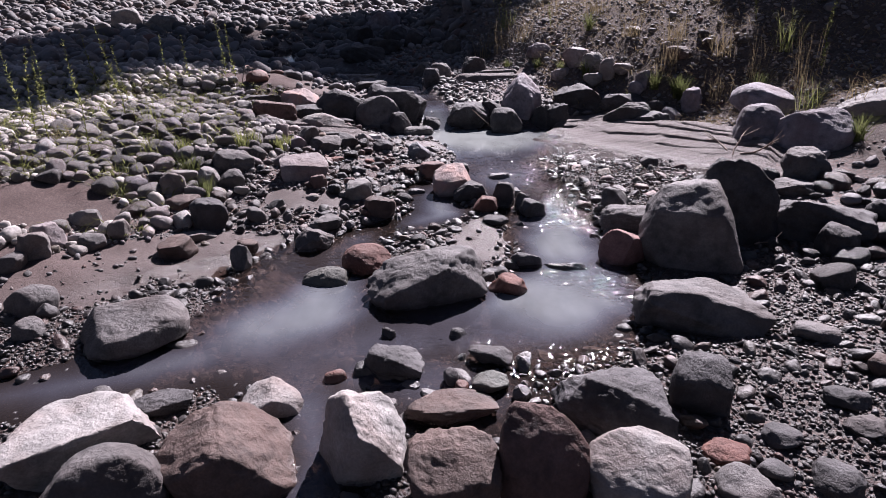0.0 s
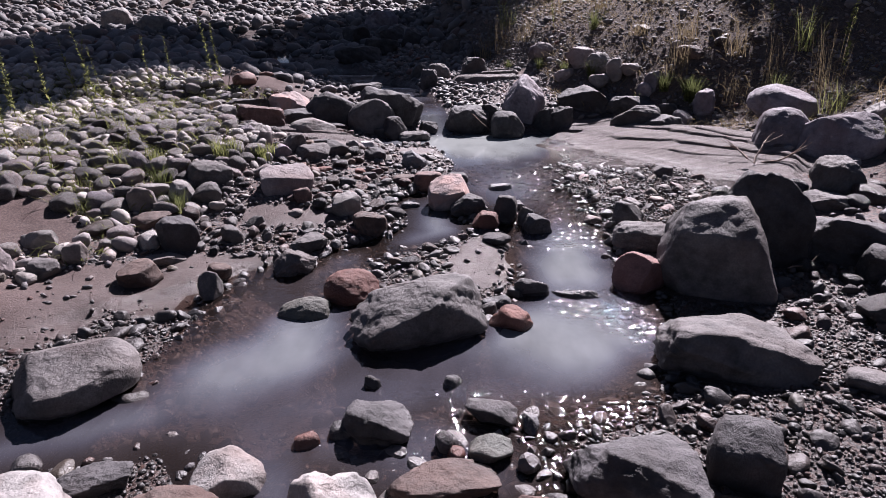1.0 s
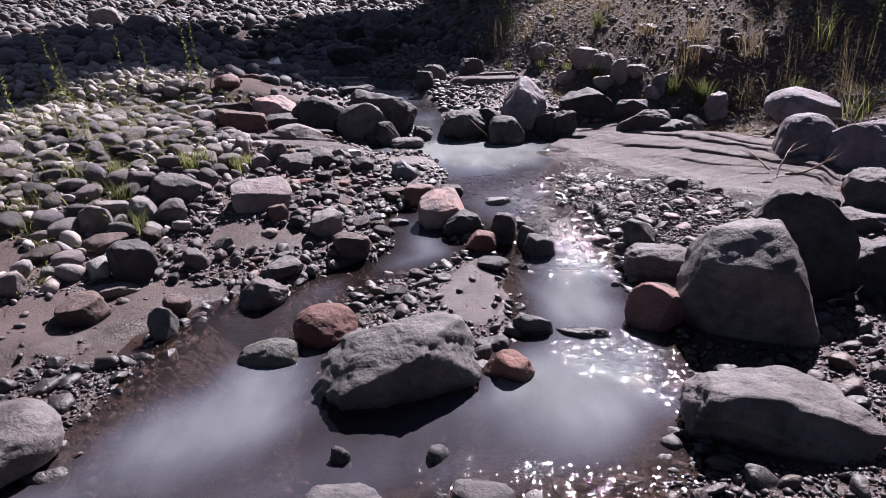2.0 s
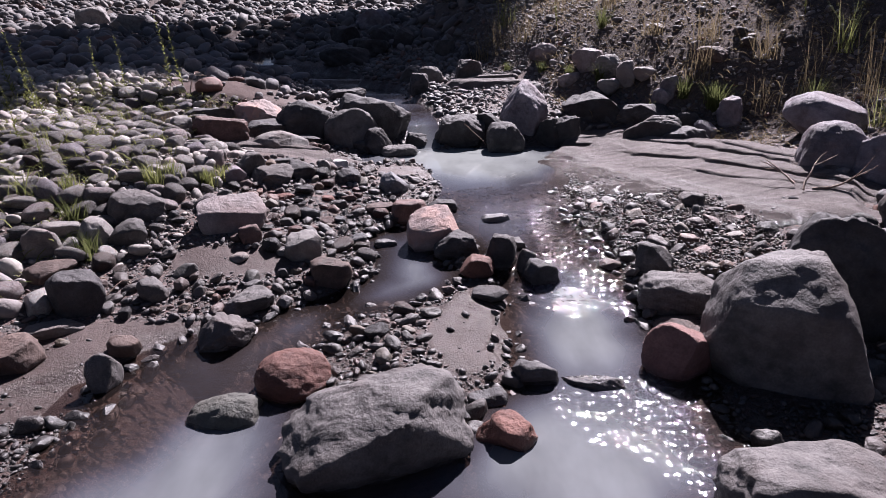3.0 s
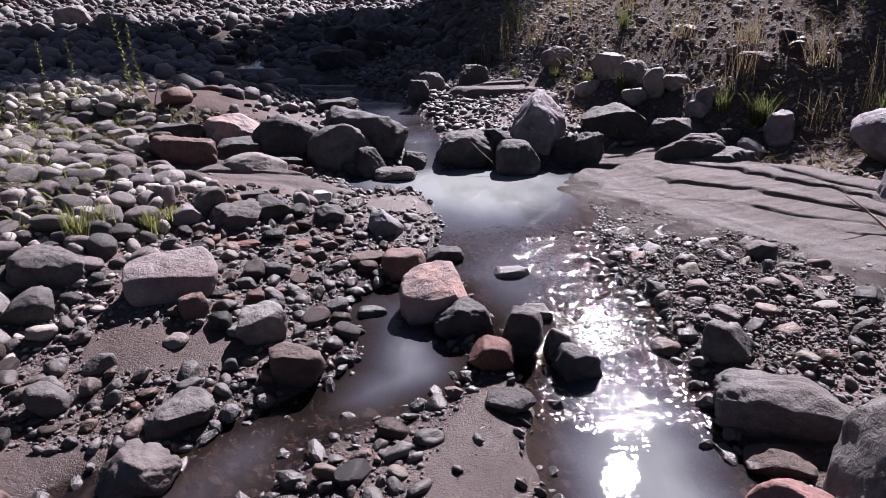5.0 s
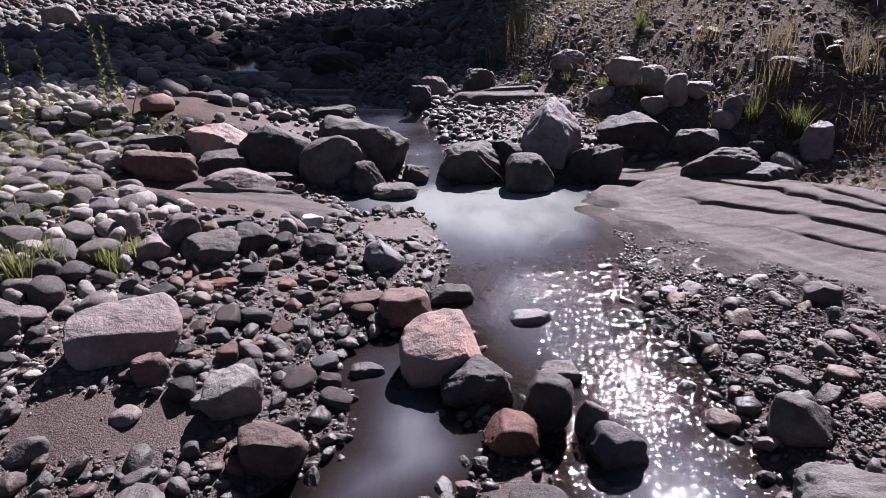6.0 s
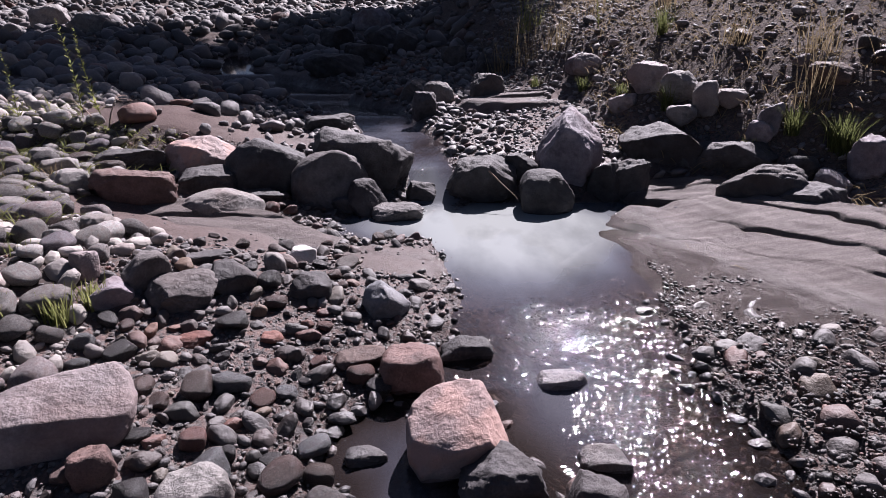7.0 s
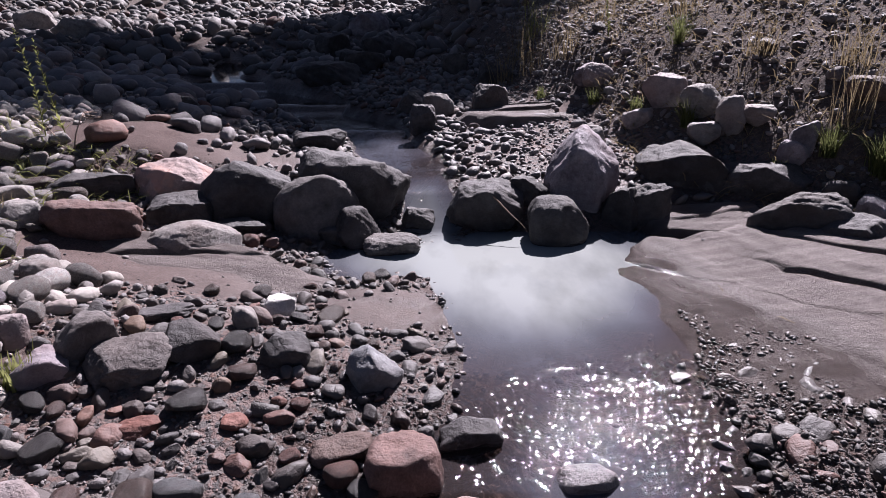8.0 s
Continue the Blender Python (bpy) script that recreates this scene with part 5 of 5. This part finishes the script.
def lay_stones(count, x0, x1, y0, y1, r0, r1, chance, rng, power=2.0, plot=PLOT):
    """Places and sizes of stones over a stretch; chance(x, y) says how likely one lies there."""
    r = r0 + (r1 - r0) * rng.random(count) ** power
    r = np.sort(r)[::-1]
    x, y = rng.uniform(x0, x1, count), rng.uniform(y0, y1, count)
    rim = np.minimum(np.minimum(x - x0, x1 - x), np.minimum(y - y0, y1 - y)) + 0.35 * bumps(x, y, 0.6, 40)
    ok = rng.random(count) < chance(x, y) * step(-0.15, 0.55, rim)
    for tx, ty, tr in TAKEN:
        ok &= np.hypot(x - tx, y - ty) > tr + 0.5 * r
    got = []
    for px, py, pr in zip(x[ok], y[ok], r[ok]):
        if plot.free(px, py, pr):
            plot.lay(px, py, pr)
            got.append((px, py, pr))
    return np.array(got).reshape(-1, 3)


def turns(rng, n, lean):
    q = np.concatenate([np.ones((n, 1)), rng.normal(0, lean, (n, 2)), np.zeros((n, 1))], 1)
    q /= np.linalg.norm(q, axis=1, keepdims=True)
    w, x, y, z = q.T
    lean_m = np.stack([1 - 2 * (y * y + z * z), 2 * (x * y - w * z), 2 * (x * z + w * y), 2 * (x * y + w * z), 1 - 2 * (x * x + z * z), 2 * (y * z - w * x),
                       2 * (x * z - w * y), 2 * (y * z + w * x), 1 - 2 * (x * x + y * y)], 1).reshape(-1, 3, 3)
    a = rng.uniform(0, 2 * math.pi, n)
    spin = np.zeros((n, 3, 3))
    spin[:, 0, 0], spin[:, 0, 1], spin[:, 1, 0], spin[:, 1, 1], spin[:, 2, 2] = np.cos(a), -np.sin(a), np.sin(a), np.cos(a), 1
    return lean_m @ spin


def bed_of(name, spots, level, material, label, rng, sink=0.25, forms=FORMS, lift=0.0):
    """All the small stones of a stretch, as one mass."""
    n = len(spots)
    ms, pick = turns(rng, n, 0.22), rng.integers(0, 14, n)
    size = np.stack([rng.uniform(0.9, 1.5, n), rng.uniform(0.65, 1.0, n), rng.uniform(0.4, 0.85, n)], 1) * spots[:, 2:3]
    base = land(spots[:, 0], spots[:, 1]) + size[:, 2] * (1 - 2 * sink) + lift
    vs, ts, at = [], [], 0
    for k in range(14):
        form, tris = forms[level][k]
        who = np.where(pick == k)[0]
        v = np.einsum("nij,nvj->nvi", ms[who], form[None] * size[who][:, None, :])
        v += np.stack([spots[who, 0], spots[who, 1], base[who]], 1)[:, None, :]
        ts.append((tris[None] + (np.arange(len(who)) * len(form))[:, None, None] + at).reshape(-1, 3))
        vs.append(v.reshape(-1, 3))
        at += len(who) * len(form)
    v = np.concatenate(vs)
    wet = dampness(v[:, 0], v[:, 1], v[:, 2])
    ob = new(name, mesh_of(name, v, np.concatenate(ts), material, smooth=forms is not SHARP, wet=wet))
    return tagged(ob, label, "stones", kind="stuff")


rng = np.random.default_rng(11)


def left_bank(x, y):
    return pale_side(x, y) * (1 - bare(x, y))


def damp_bank(x, y):
    return (1 - pale_side(x, y)) * (x < 0.1) * (inside(x, y) < -0.03) * (1 - 0.98 * bare(x, y)) * (0.75 + 0.4 * bumps(x, y, 0.35, 22))



def shore(x, y):
    ins = inside(x, y)
    return (1 - 0.97 * bare(x, y)) * np.where(ins > 0.08, 0.12, 0.85) * step(-1.6, -0.7, ins) * (0.45 + 0.55 * step(-0.15, 0.35, bumps(x, y, 0.22, 24)))


def slope(x, y):
    return step(0.3, 0.5, -inside(x, y)) * (1 - 0.9 * bare(x, y)) * 0.8


def everywhere(x, y):
    return (inside(x, y) < -0.1) * (1 - 0.8 * bare(x, y))


def beside_stream(x, y):
    return (inside(x, y) < -0.02) * (1 - 0.9 * bare(x, y))


def right_bank(x, y):
    """The heap of stones beside the big boulders."""
    return (inside(x, y) < -0.35) * (1 - 0.9 * bare(x, y)) * step(1.5, 1.8, x) * step(4.2, 3.9, y + 0.3 * (x - 2.2))


def one_by_one(name, spots, kinds, label, group):
    """Cobbles that can be told apart, each a thing of its own."""
    for k, (x, y, r) in enumerate(spots):
        form = COBBLE_FORMS[kinds[k % len(kinds)]][k % 10]
        a, b, c = r * rng.uniform(0.95, 1.25), r * rng.uniform(0.7, 0.95), r * rng.uniform(0.5, 0.85)
        ob = new(name, form)
        ob.matrix_world = pose(x, y, float(land(x, y)) + 0.45 * c, rng.normal(0, 9), rng.normal(0, 9), rng.uniform(0, 360)) @ Matrix.Diagonal((a, b, c, 1))
        tagged(ob, label, "cobble" if name == "cobble" else "stone", group)


COBBLE_FORMS = {}
for kind, damp in (("pale", 0.0), ("grey", 0.0), ("pinkgrey", 0.0), ("mauve", 0.0), ("dark", 0.5), ("brown", 0.5), ("redbrown", 0.45), ("slate", 0.45), ("white", 0.0), ("chalk", 0.0), ("rose", 0.35), ("red", 0.3)):
    COBBLE_FORMS[kind] = []
    for k in range(10):
        v, tris = rock_form(900 + k, 3, 6, 2.4, 0.06)
        COBBLE_FORMS[kind].append(mesh_of("cobble", v, tris, ROCK[kind], wet=np.full(len(v), damp)))

near_cobbles = lay_stones(1700, -2.9, -0.9, 2.9, 6.8, 0.036, 0.08, left_bank, rng)[:290]
damp_cobbles = lay_stones(420, -1.7, 0.0, 3.0, 6.3, 0.028, 0.06, damp_bank, rng)[:150]
slope_spots = lay_stones(160, 1.0, 4.2, 5.0, 10.5, 0.03, 0.075, slope, rng, 2.5)[:90]
bank_spots = lay_stones(420, 1.7, 3.3, 2.3, 4.9, 0.03, 0.11, right_bank, rng, 2.2)[:120]
one_by_one("bank_stone", bank_spots, ("dark", "dark", "brown", "grey", "dark", "brown"), "dark angular stone heaped among the bank boulders", "stones of the boulder bank")
one_by_one("slope_stone", slope_spots, ("grey", "brown", "grey", "mauve", "pinkgrey", "grey"), "angular grey stone half sunk in the earthy slope", "stones of the slope")
one_by_one("cobble", near_cobbles, ("pale", "grey", "white", "pinkgrey", "pale", "grey", "pale", "mauve", "pinkgrey", "chalk", "brown", "pale", "grey"), "rounded pale river cobble lying on the gravel bank", "cobbles of the gravel bank")
one_by_one("river_stone", damp_cobbles, ("slate", "dark", "brown", "redbrown", "dark", "rose", "slate", "brown", "dark", "redbrown", "grey", "brown", "dark", "red"), "small dark river stone lying on damp mud", "stones of the damp bank")
bank = lay_stones(42000, -5.6, -0.5, 1.7, 8.0, 0.008, 0.06, left_bank, rng, 4.0)
bed_of("bank_gravel", bank[bank[:, 2] < 0.017], 1, MAT_COBBLE, "pale grit and small gravel between the cobbles of the bank", rng)
bed_of("gravel_bank", bank[bank[:, 2] >= 0.017], 2, MAT_COBBLE, "pale rounded cobbles heaped on the bank", rng, 0.25, MIXED)
spots = lay_stones(13000, -2.4, 2.9, 0.9, 3.2, 0.008, 0.045, shore, rng, 4.5)
bed_of("near_stones", spots[spots[:, 2] > 0.02], 3, MAT_NEAR, "dark stones in front of the pool", rng, 0.38, CHIPPED)
bed_of("near_gravel", spots[spots[:, 2] <= 0.02], 2, MAT_NEAR, "dark rounded pebbles in front of the pool", rng, 0.38, SHARP)


def front_bank(x, y):
    """The gravelly ground round the front boulders, out of the water."""
    return (inside(x, y) < 0.0) * (1 - 0.95 * bare(x, y)) * step(-1.4, -1.0, inside(x, y))


bed_of("front_grit", lay_stones(34000, -1.9, 2.5, 0.9, 2.9, 0.004, 0.013, front_bank, rng, 2.0), 1, MAT_NEAR, "dark grit between the stones of the near bank", rng)


def bar(x, y):
    """The wet gravel bar between the riffle and the bedrock."""
    return step(1.15, 0.7, np.hypot((x - 1.25 - 0.4 * (4.3 - y)) / 0.48, (y - 4.45) / 1.0) + 0.2 * bumps(x, y, 0.25, 26)) * (inside(x, y) < -0.02)


spots = lay_stones(1500, 0.7, 2.6, 3.3, 5.2, 0.014, 0.06, bar, rng, 3.0)
bed_of("bar_stones", spots[spots[:, 2] > 0.02], 3, MAT_DAMP, "dark wet stones of the gravel bar", rng, 0.38, CHIPPED)
bed_of("bar_cobbles", spots[spots[:, 2] <= 0.02], 2, MAT_DAMP, "dark wet stones of the gravel bar", rng, 0.38, SHARP)
bed_of("bar_gravel", lay_stones(45000, 0.6, 2.6, 3.2, 5.7, 0.003, 0.012, bar, rng, 3.0), 1, MAT_DAMP, "fine wet grit of the gravel bar", rng, 0.25, FORMS, 0.03)


def shoals(x, y):
    """Shallow, stony places in the stream."""
    return (inside(x, y) > -0.05) * (water_level(y) - land(x, y) < np.where(y < 2.3, 0.09, 0.06)) * 0.9


bed_of("shoal_pebbles", lay_stones(5000, -1.6, 1.4, 1.1, 4.9, 0.008, 0.038, shoals, rng, 2.0), 2, MAT_GRAVEL, "wet dark stones breaking the shallow water", rng, 0.1, SHARP)
spots = lay_stones(14000, -2.2, 0.4, 2.3, 6.8, 0.007, 0.04, damp_bank, rng, 3.2)
bed_of("damp_stones", spots[spots[:, 2] > 0.02], 3, MAT_DAMP, "dark and reddish stones lying on the mud", rng, 0.38, CHIPPED)
bed_of("damp_pebbles", spots[spots[:, 2] <= 0.02], 2, MAT_DAMP, "dark damp pebbles scattered over the mud", rng, 0.38, SHARP)
bed_of("shore_gravel", lay_stones(100000, -2.2, 2.4, 0.9, 6.5, 0.004, 0.022, shore, rng, 4.0), 1, MAT_GRAVEL, "wet dark gravel along the stream", rng)
bed_of("slope_rubble", lay_stones(15000, 0.4, 5.5, 4.6, 10.5, 0.006, 0.03, slope, rng, 2.2), 1, MAT_SLOPE, "loose rubble and clods on the slope", rng, 0.4)
spots = lay_stones(7000, 0.2, 5.8, 2.3, 12.8, 0.012, 0.06, slope, rng, 4.0)
bed_of("slope_rocks", spots[spots[:, 2] > 0.032], 3, MAT_SLOPE, "angular grey rocks lying on the slope", rng, 0.3, CHIPPED)
bed_of("slope_stones", spots[spots[:, 2] <= 0.032], 2, MAT_SLOPE, "angular stones lying on the slope", rng, 0.3, SHARP)
bed_of("upper_gravel", lay_stones(9000, -1.5, 1.9, 6.3, 11.3, 0.01, 0.05, beside_stream, rng, 2.8), 1, MAT_GRAVEL, "dark gravel beside the upper stream", rng)
bed_of("far_cobbles", lay_stones(6800, -9.3, 1.8, 6.5, 11.8, 0.025, 0.13, everywhere, rng, 3.6), 2, MAT_FAR, "cobbles covering the stony flat beyond the weir", rng)
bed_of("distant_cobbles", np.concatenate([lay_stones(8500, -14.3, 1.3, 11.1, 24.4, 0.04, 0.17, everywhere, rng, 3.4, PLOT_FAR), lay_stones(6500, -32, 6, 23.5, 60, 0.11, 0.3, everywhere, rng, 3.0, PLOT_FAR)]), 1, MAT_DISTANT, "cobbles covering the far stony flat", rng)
